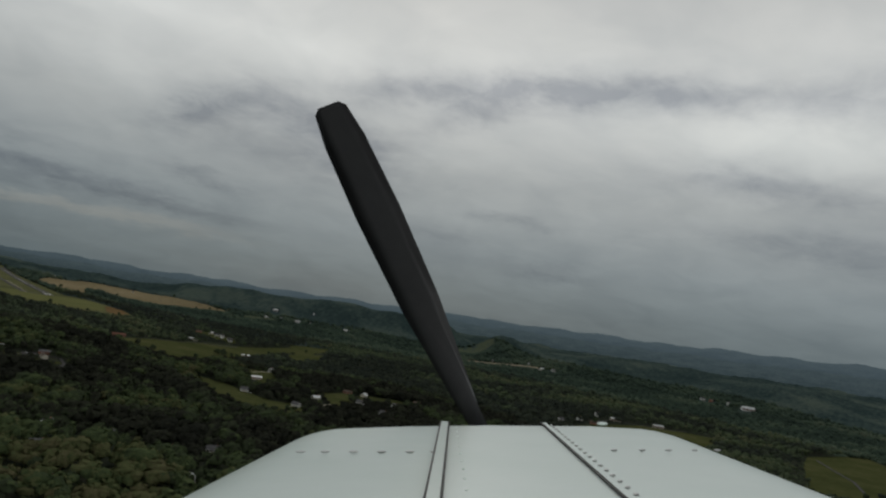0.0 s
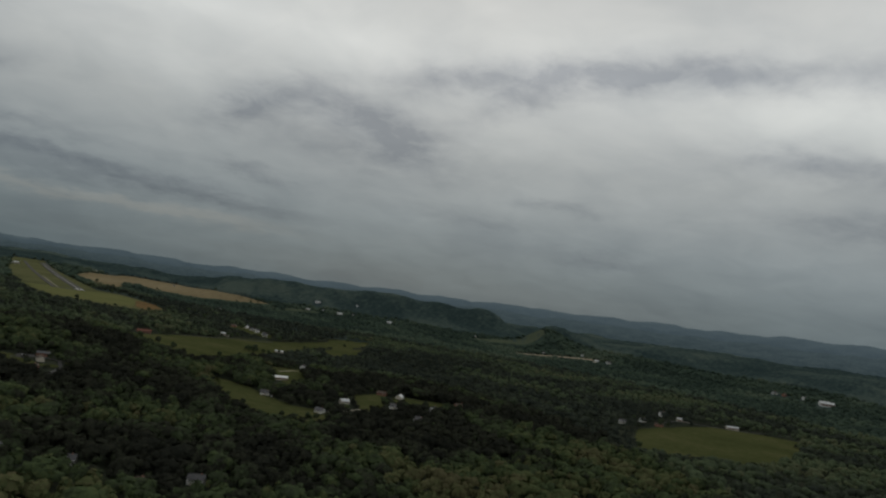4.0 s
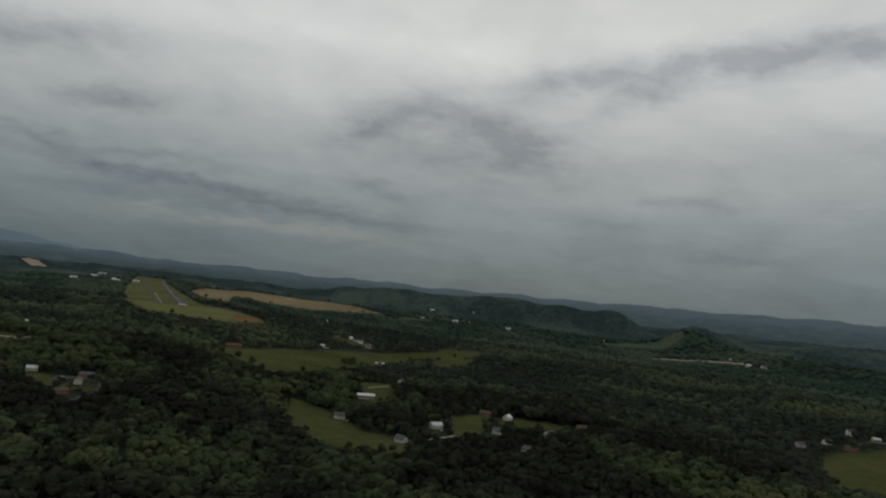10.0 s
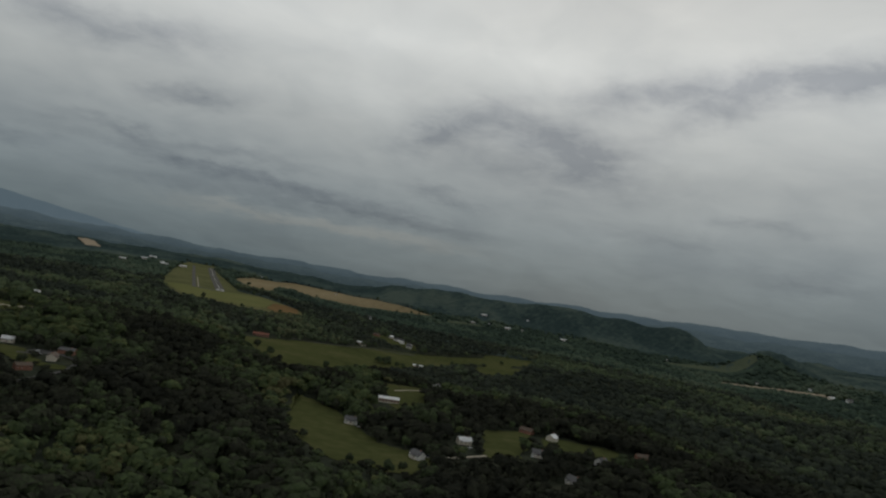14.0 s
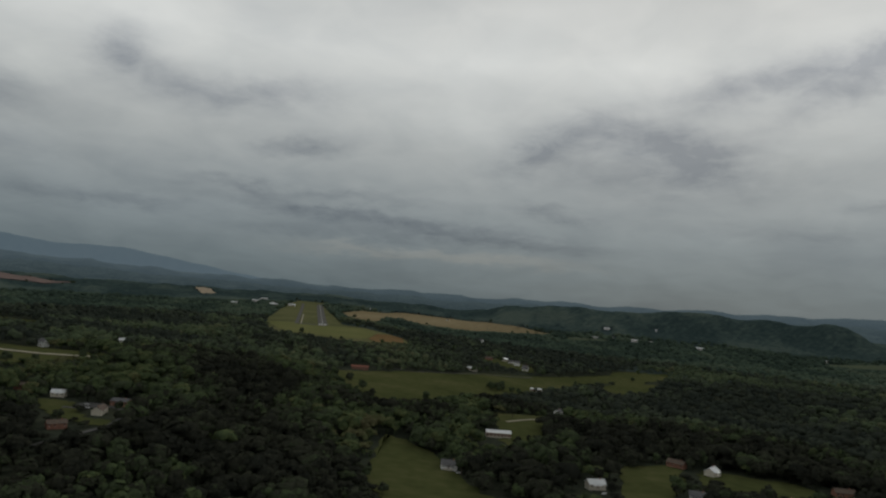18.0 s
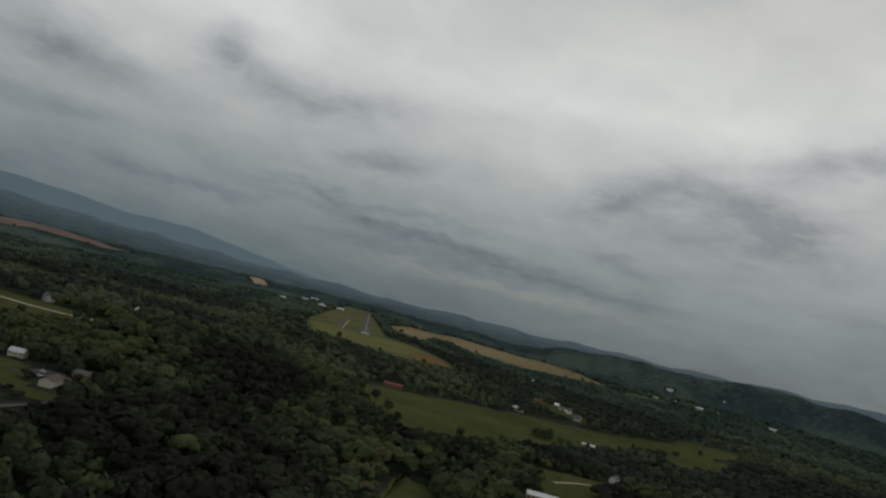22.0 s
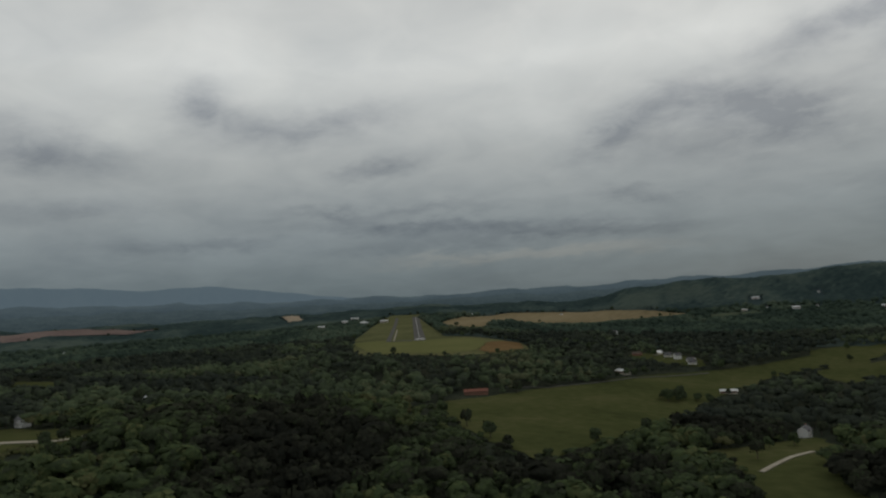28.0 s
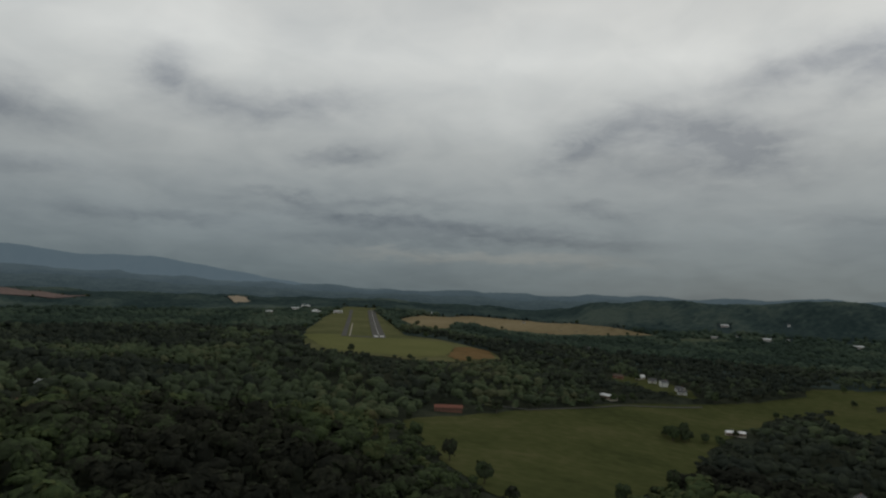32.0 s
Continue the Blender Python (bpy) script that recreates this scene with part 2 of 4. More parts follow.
# floor with haze in its colour, so gaps between far trees stay light
M_UNDER = material("hazed_undergrowth", [(0.036, 0.051, 0.046), (0.052, 0.072, 0.064), (0.070, 0.088, 0.075)], 0.008, fine=0.05, spec=0.0)
M_UNDER_FAR = material("hazed_blue_undergrowth", [(0.036, 0.055, 0.057), (0.050, 0.072, 0.072)], 0.006, fine=0.04, spec=0.0)
M_BARK = material("bark", [(0.06, 0.05, 0.04), (0.13, 0.11, 0.09)], 0.8, bump=0.05, bump_scale=3, spec=0.0)
M_MEADOW = material("meadow_grass", [(0.046, 0.055, 0.022), (0.066, 0.074, 0.029), (0.092, 0.092, 0.041)], 0.009, fine=0.09, bump=0.3, bump_scale=0.5, spec=0.0)
M_LAWN = material("airfield_grass", [(0.082, 0.090, 0.042), (0.113, 0.117, 0.055), (0.150, 0.142, 0.073)], 0.008, fine=0.07, spec=0.0)
M_LIME = material("pale_mown_grass", [(0.118, 0.126, 0.050), (0.155, 0.156, 0.066)], 0.012, fine=0.1, spec=0.0)
# far pasture green, greyed and paled by haze put into the colour
M_HAZYGRASS = material("hazy_hill_grass", [(0.066, 0.082, 0.052), (0.088, 0.104, 0.068)], 0.01, fine=0.08, spec=0.0)
M_HAY = material("ripe_crop", [(0.162, 0.128, 0.073), (0.216, 0.175, 0.102), (0.255, 0.210, 0.128)], 0.006, fine=0.06, stretch=(1, 0.3, 1), spec=0.0)
M_SOIL = material("rusty_stubble", [(0.122, 0.080, 0.038), (0.165, 0.108, 0.052), (0.19, 0.132, 0.068)], 0.01, fine=0.1, spec=0.0)
M_REDSOIL = material("red_clay", [(0.132, 0.100, 0.092), (0.182, 0.138, 0.124), (0.222, 0.172, 0.152)], 0.008, fine=0.08, spec=0.0)
M_PALE = material("bare_sand", [(0.27, 0.22, 0.16), (0.36, 0.30, 0.22)], 0.02, fine=0.2, spec=0.0)
M_ASPHALT = material("runway_asphalt", [(0.098, 0.096, 0.088), (0.135, 0.132, 0.12)], 0.03, 0.85, fine=0.4, spec=0.0)
M_PAINT = material("runway_paint", [(0.40, 0.40, 0.385), (0.58, 0.58, 0.56)], 0.3, 0.8, spec=0.0)
M_GRAVEL = material("pale_gravel", [(0.30, 0.27, 0.21), (0.44, 0.40, 0.33)], 0.1, fine=0.9, spec=0.0)
M_ROAD = material("weathered_road", [(0.07, 0.07, 0.068), (0.12, 0.118, 0.112)], 0.06, fine=0.6, spec=0.0)
M_WHITE = material("white_siding", [(0.62, 0.62, 0.60), (0.80, 0.80, 0.78)], 0.3, 0.6, stretch=(0.3, 0.3, 3))
M_CREAM = material("cream_siding", [(0.46, 0.42, 0.34), (0.60, 0.56, 0.47)], 0.3, 0.7, stretch=(0.3, 0.3, 3))
M_BRICK = material("red_brick", [(0.20, 0.095, 0.065), (0.30, 0.15, 0.105)], 0.8, 0.85)
M_SHINGLE = material("grey_shingle", [(0.085, 0.085, 0.09), (0.15, 0.148, 0.148)], 0.5, 0.9)
M_BROWN = material("brown_shingle", [(0.085, 0.062, 0.048), (0.15, 0.115, 0.09)], 0.5, 0.9)
M_TIN = material("pale_tin_roof", [(0.55, 0.57, 0.58), (0.74, 0.75, 0.75)], 0.3, 0.4, 0.3)
M_RUST = material("rusty_red_roof", [(0.17, 0.062, 0.040), (0.25, 0.098, 0.064)], 0.3, 0.7)
M_GLASS = material("window_glass", [(0.03, 0.035, 0.04), (0.05, 0.055, 0.06)], 0.4, 0.08, spec=0.6)
M_DOOR = material("painted_door", [(0.12, 0.07, 0.05), (0.19, 0.11, 0.08)], 0.8, 0.6)
M_COWL = material("white_aircraft_paint", [(0.735, 0.845, 0.795), (0.795, 0.885, 0.845)], 1.6, 0.25, fine=9.0, spec=0.5, bump=0.0006, bump_scale=12)
M_SEAM = material("dark_seam", [(0.012, 0.012, 0.012), (0.03, 0.03, 0.028)], 4, 0.7)
M_STEEL = material("dull_fastener", [(0.34, 0.35, 0.35), (0.5, 0.51, 0.5)], 20, 0.4, 0.6)
M_BLADE = material("black_propeller_paint", [(0.012, 0.012, 0.013), (0.022, 0.022, 0.023)], 3, 0.45)
M_CAR = material("white_car_paint", [(0.66, 0.67, 0.67), (0.74, 0.75, 0.75)], 0.5, 0.25, spec=0.5)
M_CAR_BLUE = material("slate_blue_car_paint", [(0.05, 0.07, 0.11), (0.07, 0.095, 0.14)], 0.5, 0.25, spec=0.5)
M_TYRE = material("tyre_rubber", [(0.018, 0.018, 0.018), (0.03, 0.03, 0.03)], 3, 0.85)
M_POLE = material("galvanised_steel", [(0.35, 0.36, 0.37), (0.5, 0.5, 0.5)], 0.5, 0.5, 0.5)


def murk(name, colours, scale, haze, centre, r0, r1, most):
    """Distant country as an unlit glow with air haze painted into it, paler the farther it lies from the valley's
    middle. colours: woods, then clearings.
    """
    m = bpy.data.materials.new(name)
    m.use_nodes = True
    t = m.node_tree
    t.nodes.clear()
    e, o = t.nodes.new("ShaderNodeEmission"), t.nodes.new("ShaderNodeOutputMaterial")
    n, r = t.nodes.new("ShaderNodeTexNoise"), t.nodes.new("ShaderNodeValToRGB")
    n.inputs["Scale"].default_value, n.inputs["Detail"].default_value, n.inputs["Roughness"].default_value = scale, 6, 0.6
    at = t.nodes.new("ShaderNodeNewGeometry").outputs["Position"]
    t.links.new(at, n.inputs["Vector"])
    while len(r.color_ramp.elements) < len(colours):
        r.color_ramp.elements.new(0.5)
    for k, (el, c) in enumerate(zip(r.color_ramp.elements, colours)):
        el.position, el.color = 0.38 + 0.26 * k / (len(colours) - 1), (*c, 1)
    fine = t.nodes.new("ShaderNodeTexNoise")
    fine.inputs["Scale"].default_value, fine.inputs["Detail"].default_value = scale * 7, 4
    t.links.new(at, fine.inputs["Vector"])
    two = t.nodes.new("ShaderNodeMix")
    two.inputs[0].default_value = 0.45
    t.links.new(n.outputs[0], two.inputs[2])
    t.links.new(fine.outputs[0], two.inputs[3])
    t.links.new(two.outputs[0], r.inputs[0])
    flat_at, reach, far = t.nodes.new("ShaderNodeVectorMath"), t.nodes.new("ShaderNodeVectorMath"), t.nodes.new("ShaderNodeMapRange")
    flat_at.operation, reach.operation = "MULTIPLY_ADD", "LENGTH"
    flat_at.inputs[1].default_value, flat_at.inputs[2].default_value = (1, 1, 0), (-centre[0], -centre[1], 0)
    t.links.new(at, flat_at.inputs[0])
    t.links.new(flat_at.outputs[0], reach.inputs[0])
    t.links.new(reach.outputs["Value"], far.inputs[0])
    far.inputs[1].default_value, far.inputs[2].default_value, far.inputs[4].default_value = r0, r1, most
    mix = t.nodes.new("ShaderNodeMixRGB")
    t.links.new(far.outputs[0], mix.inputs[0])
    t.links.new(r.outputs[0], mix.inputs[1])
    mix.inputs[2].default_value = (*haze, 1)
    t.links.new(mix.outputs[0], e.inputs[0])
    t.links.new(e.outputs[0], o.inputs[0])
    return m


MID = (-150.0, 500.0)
# haze tone mixed into the glowing colours of the far country
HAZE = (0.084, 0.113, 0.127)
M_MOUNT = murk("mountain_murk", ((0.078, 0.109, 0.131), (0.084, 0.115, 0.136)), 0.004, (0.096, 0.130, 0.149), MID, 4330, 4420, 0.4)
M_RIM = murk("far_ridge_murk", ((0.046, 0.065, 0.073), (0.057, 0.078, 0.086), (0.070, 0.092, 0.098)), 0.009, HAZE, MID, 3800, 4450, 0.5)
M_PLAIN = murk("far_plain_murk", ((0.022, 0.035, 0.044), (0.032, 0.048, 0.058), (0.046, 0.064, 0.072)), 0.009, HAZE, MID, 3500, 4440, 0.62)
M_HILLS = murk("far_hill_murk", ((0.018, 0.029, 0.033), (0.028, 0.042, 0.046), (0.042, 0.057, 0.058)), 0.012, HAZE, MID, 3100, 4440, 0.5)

# ---- the land ----
KNOTS = np.array([(-976, 1720, 30), (-911, 2066, 12), (-1120, 2008, 33), (-2013, 3061, 46), (-1440, 2515, 50), (-764, 1673, -12), (-517, 1946, -40),
    (-1088, 2839, -15), (-639, 2114, -15), (-675, 1920, -18), (-373, 1736, -40), (-309, 1181, -15), (-201, 1097, -12), (-107, 1192, -5),
    (-615, 1021, 14), (-544, 1037, 10), (-747, 1170, 34), (300, 1500, -15), (-1100, 1300, 28), (-1600, 1900, 25), (0, 2400, -10), (-300, 500, 10), (700, 1000, 0)], float)
RUNWAY = np.array([(-1130.0, 2008.0), (-1840.0, 2853.0)])
RIM = np.array([(-180, 160), (-60, 290), (-37, 260), (-22, 203), (-12, 179), (-3, 160), (5, 144), (15, 132), (25, 125), (35, 124), (45, 136), (53, 156), (61, 182), (70, 197), (90, 205), (180, 160)], float)
RIDGES = np.array([(-1256, 3459, 52, 150, 160), (-1068, 3502, 56, 140, 160), (-896, 3539, 54, 140, 160), (-723, 3566, 58, 140, 160), (-559, 3572, 66, 135, 150), (-398, 3590, 70, 135, 150), (-226, 3639, 76, 110, 130), (-30, 3617, 82, 120, 120), (85, 3600, 30, 80, 110), (290, 3290, 52, 90, 130), (385, 3330, 50, 110, 130), (900, 3300, 50, 420, 260), (1500, 2900, 60, 380, 300)], float)


def height(x, y):
    """The lie of the land: a rolling valley, wooded ridges, and a rim of hills all round."""
    x, y = np.asarray(x, float), np.asarray(y, float)
    top, low = np.zeros_like(x), np.zeros_like(x) + 1 / 900.0**3
    for kx, ky, kz in KNOTS:
        w = 1 / ((x - kx) ** 2 + (y - ky) ** 2 + 130.0**2) ** 1.5
        top, low = top + w * kz, low + w
    z = top / low
    # the airfield's level strip
    ux, uy = (RUNWAY[1] - RUNWAY[0]) / np.linalg.norm(RUNWAY[1] - RUNWAY[0])
    ax, ay = x - RUNWAY[0, 0], y - RUNWAY[0, 1]
    along, off = np.clip(ax * ux + ay * uy, -120, 1250), np.abs(ax * uy - ay * ux)
    w = np.exp(-((off / 190) ** 4)) * np.clip(1.4 - np.hypot(ax - along * ux, ay - along * uy) / 260, 0, 1)
    z = z * (1 - w) + (32 + 0.0115 * along) * w
    dx, dy = x - MID[0], y - MID[1]
    r, az = np.hypot(dx, dy), np.degrees(np.arctan2(-dx, dy))
    rim = np.interp(az, RIM[:, 0], RIM[:, 1])
    s = np.clip((r - 2300) / 2000, 0, 1) ** 1.6
    z = z * (1 - s) + rim * s
    for cx, cy, up, a, b in RIDGES:
        z = z + up * np.exp(-(((x - cx) / a) ** 2) - ((y - cy) / b) ** 2)
    return z + 4 * s * (np.sin(az * 0.55 + r / 260) + np.sin(az * 1.3 - r / 170)) + 0.6 * np.sin(x / 83.0) * np.cos(y / 97.0) + np.clip((r - 2500) / 700, 0, 1) * (5 * np.sin(x / 71.0 + np.sin(y / 53.0)) * np.sin(y / 88.0 + 1.3) + 2.5 * np.sin(x / 31.0 + 2 * np.sin(y / 40.0)))


def mesh_object(name, verts, faces, mat, parent=None, label="", smooth=False):
    me = bpy.data.meshes.new(name)
    me.from_pydata([tuple(map(float, p)) for p in verts], [], [tuple(map(int, f)) for f in faces])
    me.materials.append(mat)
    if smooth:
        me.polygons.foreach_set("use_smooth", [True] * len(me.polygons))
    me.update()
    ob = new(name, me)
    if parent:
        ob.parent = parent
    return tagged(ob, label)


def ring_sheet(name, r0, r1, nr, na, mat, a0=0.0, a1=360.0, lift=0.0):
    """Part of the land between two circles round its middle."""
    rr = r0 + (r1 - r0) * np.linspace(0, 1, nr + 1) ** 1.15
    full = a1 - a0 >= 360
    aa = np.radians(np.linspace(a0, a1, na + (0 if full else 1), endpoint=not full))
    R, A = np.meshgrid(rr, aa, indexing="ij")
    X, Y = MID[0] - R * np.sin(A), MID[1] + R * np.cos(A)
    Z = height(X, Y) + lift
    n = len(aa)
    verts = np.stack([X.ravel(), Y.ravel(), Z.ravel()], 1)
    i, j = np.meshgrid(np.arange(nr), np.arange(n if full else n - 1), indexing="ij")
    k = (j + 1) % n
    faces = np.stack([(i * n + j).ravel(), (i * n + k).ravel(), ((i + 1) * n + k).ravel(), ((i + 1) * n + j).ravel()], 1)
    return mesh_object(name, verts, faces, mat, smooth=True)


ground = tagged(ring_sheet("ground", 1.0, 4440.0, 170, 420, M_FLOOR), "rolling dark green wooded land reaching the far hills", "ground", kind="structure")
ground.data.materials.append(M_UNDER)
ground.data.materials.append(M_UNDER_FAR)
# farther rings get the haze-tinted floor colours
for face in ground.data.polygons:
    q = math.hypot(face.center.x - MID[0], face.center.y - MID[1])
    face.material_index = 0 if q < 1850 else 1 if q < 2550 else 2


def mountain_wall(name, az0, az1, radius, crest, mat, label, thick=60):
    """A long far ridge; crest gives its height by azimuth."""
    az = np.linspace(az0, az1, 160)
    top = np.array([crest(a) for a in az])
    verts = []
    for a, z in zip(np.radians(az), top):
        for r, zz in ((radius, 20.0), (radius, z - 22), (radius + thick * 0.5, z), (radius + thick, 20.0)):
            verts.append((MID[0] - r * math.sin(a), MID[1] + r * math.cos(a), zz))
    faces = [(i * 4 + k, i * 4 + k + 1, i * 4 + k + 5, i * 4 + k + 4) for i in range(len(az) - 1) for k in range(3)]
    return tagged(mesh_object(name, verts, faces, mat, smooth=True), label, "mountains", kind="structure")


def mountain_crest(a):
    base = np.interp(a, [34, 38, 42, 44.5, 46.5, 48.5, 50.3, 52.4, 55, 57.2, 59.5, 61.5, 65, 68, 80, 95], [110, 128, 150, 176, 202, 222, 244, 264, 260, 256, 282, 290, 306, 314, 320, 260])
    return base + 2.0 * math.sin(a * 2.1) + 1.6 * math.sin(a * 5.3) + 1.2 * math.sin(a * 11)


def far_crest(a):
    return np.interp(a, RIM[:, 0], RIM[:, 1]) + 5 + 2.2 * math.sin(a * 0.7) + 1.8 * math.sin(a * 2.3 + 1) + 1.5 * math.sin(a * 6.1) + 0.8 * math.sin(a * 17)


def hill_sheet(name, r0, r1, mat, label, lift, rough):
    """Wooded far hills: the land itself, with an uneven top of tree crowns."""
    ob = ring_sheet(name, r0, r1, 60, 900, mat, -72.0, 92.0, lift)
    rng = np.random.default_rng(int(r0))
    co = np.empty(len(ob.data.vertices) * 3)
    ob.data.vertices.foreach_get("co", co)
    co[2::3] += rng.uniform(0, rough, len(co) // 3)
    off = np.hypot(co[0::3] - MID[0], co[1::3] - MID[1]) - r0
    co[2::3] -= (lift + rough) * np.clip(1 - off / 60, 0, 1)
    ob.data.vertices.foreach_set("co", co)
    return tagged(ob, label, "hills", kind="structure")


# backdrops that emit painted haze tones instead of taking the scene's light
hill_sheet("backdrop_hills", 3440.0, 3950.0, M_HILLS, "hazy blue-green wooded hills beyond the valley", 7.0, 8.0)
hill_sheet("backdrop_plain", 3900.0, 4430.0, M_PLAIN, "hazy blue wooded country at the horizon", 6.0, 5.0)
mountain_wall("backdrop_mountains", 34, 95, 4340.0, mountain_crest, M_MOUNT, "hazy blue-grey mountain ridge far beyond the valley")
mountain_wall("backdrop_ridge", -75, 92, 4300.0, far_crest, M_RIM, "long low hazy blue-green wooded ridge on the horizon", 50)

# ---- fields, runway and roads ----


def inside(poly, x, y):
    """Which of the points x, y lie within the outline."""
    x, y = np.asarray(x, float), np.asarray(y, float)
    hit = np.zeros(x.shape, bool)
    for (x0, y0), (x1, y1) in zip(poly, [*poly[1:], poly[0]]):
        if y0 == y1:
            continue
        cut = (y0 > y) != (y1 > y)
        hit ^= cut & (x < (x1 - x0) * (y - y0) / (y1 - y0) + x0)
    return hit


def outline(corners, wander=4.0, steps=9):
    """A rounded, slightly uneven outline through the corners."""
    rng, n, pts = random.Random(len(corners) * 31 + int(corners[0][0])), len(corners), []
    for i in range(n):
        p0, p1, p2, p3 = (Vector(corners[(i + k) % n]) for k in (-1, 0, 1, 2))
        for s in range(steps):
            u = s / steps
            soft = 0.5 * (2 * p1 + (p2 - p0) * u + (2 * p0 - 5 * p1 + 4 * p2 - p3) * u * u + (3 * p1 - p0 - 3 * p2 + p3) * u**3)
            q = soft.lerp(p1.lerp(p2, u), 0.6)
            pts.append((q.x + rng.uniform(-wander, wander), q.y + rng.uniform(-wander, wander)))
    return pts


CLEAR = []      # outlines that no wood grows on
SPOTS = []      # (x, y, radius) kept free round buildings


def field(name, corners, mat, label, lift=0.6, wander=4.0, category="field", clear=True):
    pts = outline(corners, wander)
    if clear:
        CLEAR.append(pts)
    bm = bmesh.new()
    bm.faces.new([bm.verts.new((x, y, 0)) for x, y in pts])
    bmesh.ops.triangulate(bm, faces=bm.faces[:])
    for _ in range(5):
        long = [e for e in bm.edges if e.calc_length() > 45]
        if not long:
            break
        bmesh.ops.subdivide_edges(bm, edges=long, cuts=1)
        bmesh.ops.triangulate(bm, faces=bm.faces[:])
    xy = np.array([v.co[:2] for v in bm.verts])
    for v, z in zip(bm.verts, height(xy[:, 0], xy[:, 1])):
        v.co.z = z + lift
    bmesh.ops.recalc_face_normals(bm, faces=bm.faces[:])
    if sum(f.normal.z for f in bm.faces) < 0:
        bmesh.ops.reverse_faces(bm, faces=bm.faces[:])
    me = bpy.data.meshes.new(name)
    bm.to_mesh(me)
    bm.free()
    me.materials.append(mat)
    me.polygons.foreach_set("use_smooth", [True] * len(me.polygons))
    return tagged(new(name, me), label, category, kind="structure")


def strip(name, line, width, mat, label="", lift=1.0, parent=None, category="road", clear=True, step=14.0):
    """A band of that width laid over the land along a line."""
    pts = []
    for (x0, y0), (x1, y1) in zip(line, line[1:]):
        n = max(1, int(math.hypot(x1 - x0, y1 - y0) / step))
        pts += [(x0 + (x1 - x0) * i / n, y0 + (y1 - y0) * i / n) for i in range(n)]
    pts = np.array([*pts, line[-1]])
    along = np.gradient(pts, axis=0)
    along /= np.linalg.norm(along, axis=1)[:, None]
    side = np.stack([-along[:, 1], along[:, 0]], 1) * width / 2
    left, right = pts + side, pts - side
    if clear:
        CLEAR.append([*map(tuple, pts + side * (1 + 9 / width)), *map(tuple, (pts - side * (1 + 9 / width))[::-1])])
    verts = [(x, y, z + lift) for p in (left, right) for (x, y), z in zip(p, height(p[:, 0], p[:, 1]))]
    n = len(pts)
    verts += [(x, y, z - 0.4) for x, y, z in verts]
    faces = [(i, n + i, n + i + 1, i + 1) for i in range(n - 1)]
    faces += [(i, i + 1, 2 * n + i + 1, 2 * n + i) for i in range(n - 1)] + [(n + i + 1, n + i, 3 * n + i, 3 * n + i + 1) for i in range(n - 1)]
    ob = mesh_object(name, verts, faces, mat, parent, label)
    return ob if parent else tagged(ob, label, category, kind="structure")


field("field", [(-1500, 2570), (-1620, 2860), (-1600, 3030), (-1410, 3210), (-1157, 3250), (-960, 3205), (-1030, 3130), (-1190, 3040), (-1350, 2900), (-1330, 2600), (-1250, 2440), (-1225, 2310)], M_HAY, "wide golden tan field of ripe crop beside the airfield")
field("field", [(-1424, 2122), (-1766, 2563), (-1960, 2850), (-1870, 2920), (-1780, 2800), (-1480, 2480), (-1260, 2240), (-1145, 2110), (-1060, 2110), (-970, 2132), (-890, 2033), (-862, 1880), (-905, 1790), (-1040, 1755), (-1180, 1860)], M_LAWN, "mown yellow-green grass round the runway", wander=3)
field("field", [(-975, 2030), (-990, 2112), (-962, 2122), (-896, 2020), (-872, 1885), (-895, 1880)], M_SOIL, "rust-orange stubble patch at the airfield's edge", lift=1.0, wander=3, clear=False)
field("field", [(-1300, 1985), (-1150, 2010), (-1030, 2065), (-978, 2026), (-900, 1875), (-922, 1805), (-1040, 1775), (-1180, 1885)], M_LIME, "pale lime-green mown patch at the airfield's edge", lift=0.9, wander=2, clear=False)
field("field", [(-735, 1545), (-706, 1675), (-644, 1923), (-560, 2030), (-503, 2100), (-355, 2350), (-340, 2211), (-470, 2005), (-495, 1764), (-480, 1608), (-480, 1352), (-605, 1420)], M_MEADOW, "long green hay meadow among dark woods")
field("field", [(-402, 1218), (-339, 1205), (-246, 1120), (-185, 1116), (-180, 1042), (-250, 1025), (-325, 1080)], M_MEADOW, "small rough green pasture beside a farmhouse")
field("field", [(-365, 1400), (-362, 1540), (-285, 1365), (-300, 1283)], M_MEADOW, "narrow green paddock behind farm buildings")
field("field", [(331, 1474), (535, 1658), (688, 1617), (554, 1329), (472, 1260), (283, 1235)], M_MEADOW, "broad olive-green pasture below a farm")
field("field", [(863, 1536), (1100, 1700), (1000, 1350), (749, 1086), (600, 1046)], M_MEADOW, "sloping olive-green pasture between hedges")
field("field", [(-1020, 1148), (-900, 1185), (-806, 1202), (-772, 1176), (-790, 1118), (-806, 1070), (-860, 1058), (-955, 1090)], M_MEADOW, "green field beside a pale gravel road")
field("field", [(-3130, 1950), (-3190, 2125), (-2985, 2220), (-2800, 2380), (-2740, 2370), (-2800, 2200), (-2939, 2031), (-2956, 1898)], M_REDSOIL, "bare reddish clay field far off", lift=7.0)
field("field", [(-2600, 2850), (-2600, 2925), (-2400, 2810), (-2251, 2715), (-2322, 2672), (-2460, 2770)], M_PALE, "small pale sandy clearing in far woods", lift=4.0)
field("field", [(-400, 1460), (-356, 1620), (-330, 1560), (-320, 1390), (-372, 1420)], M_MEADOW, "green paddock crossed by a farm track")
field("field", [(-30, 3190), (110, 3260), (270, 3290), (290, 3230), (225, 3165), (23, 3120)], M_HAZYGRASS, "pale green pasture on a wooded hillside")
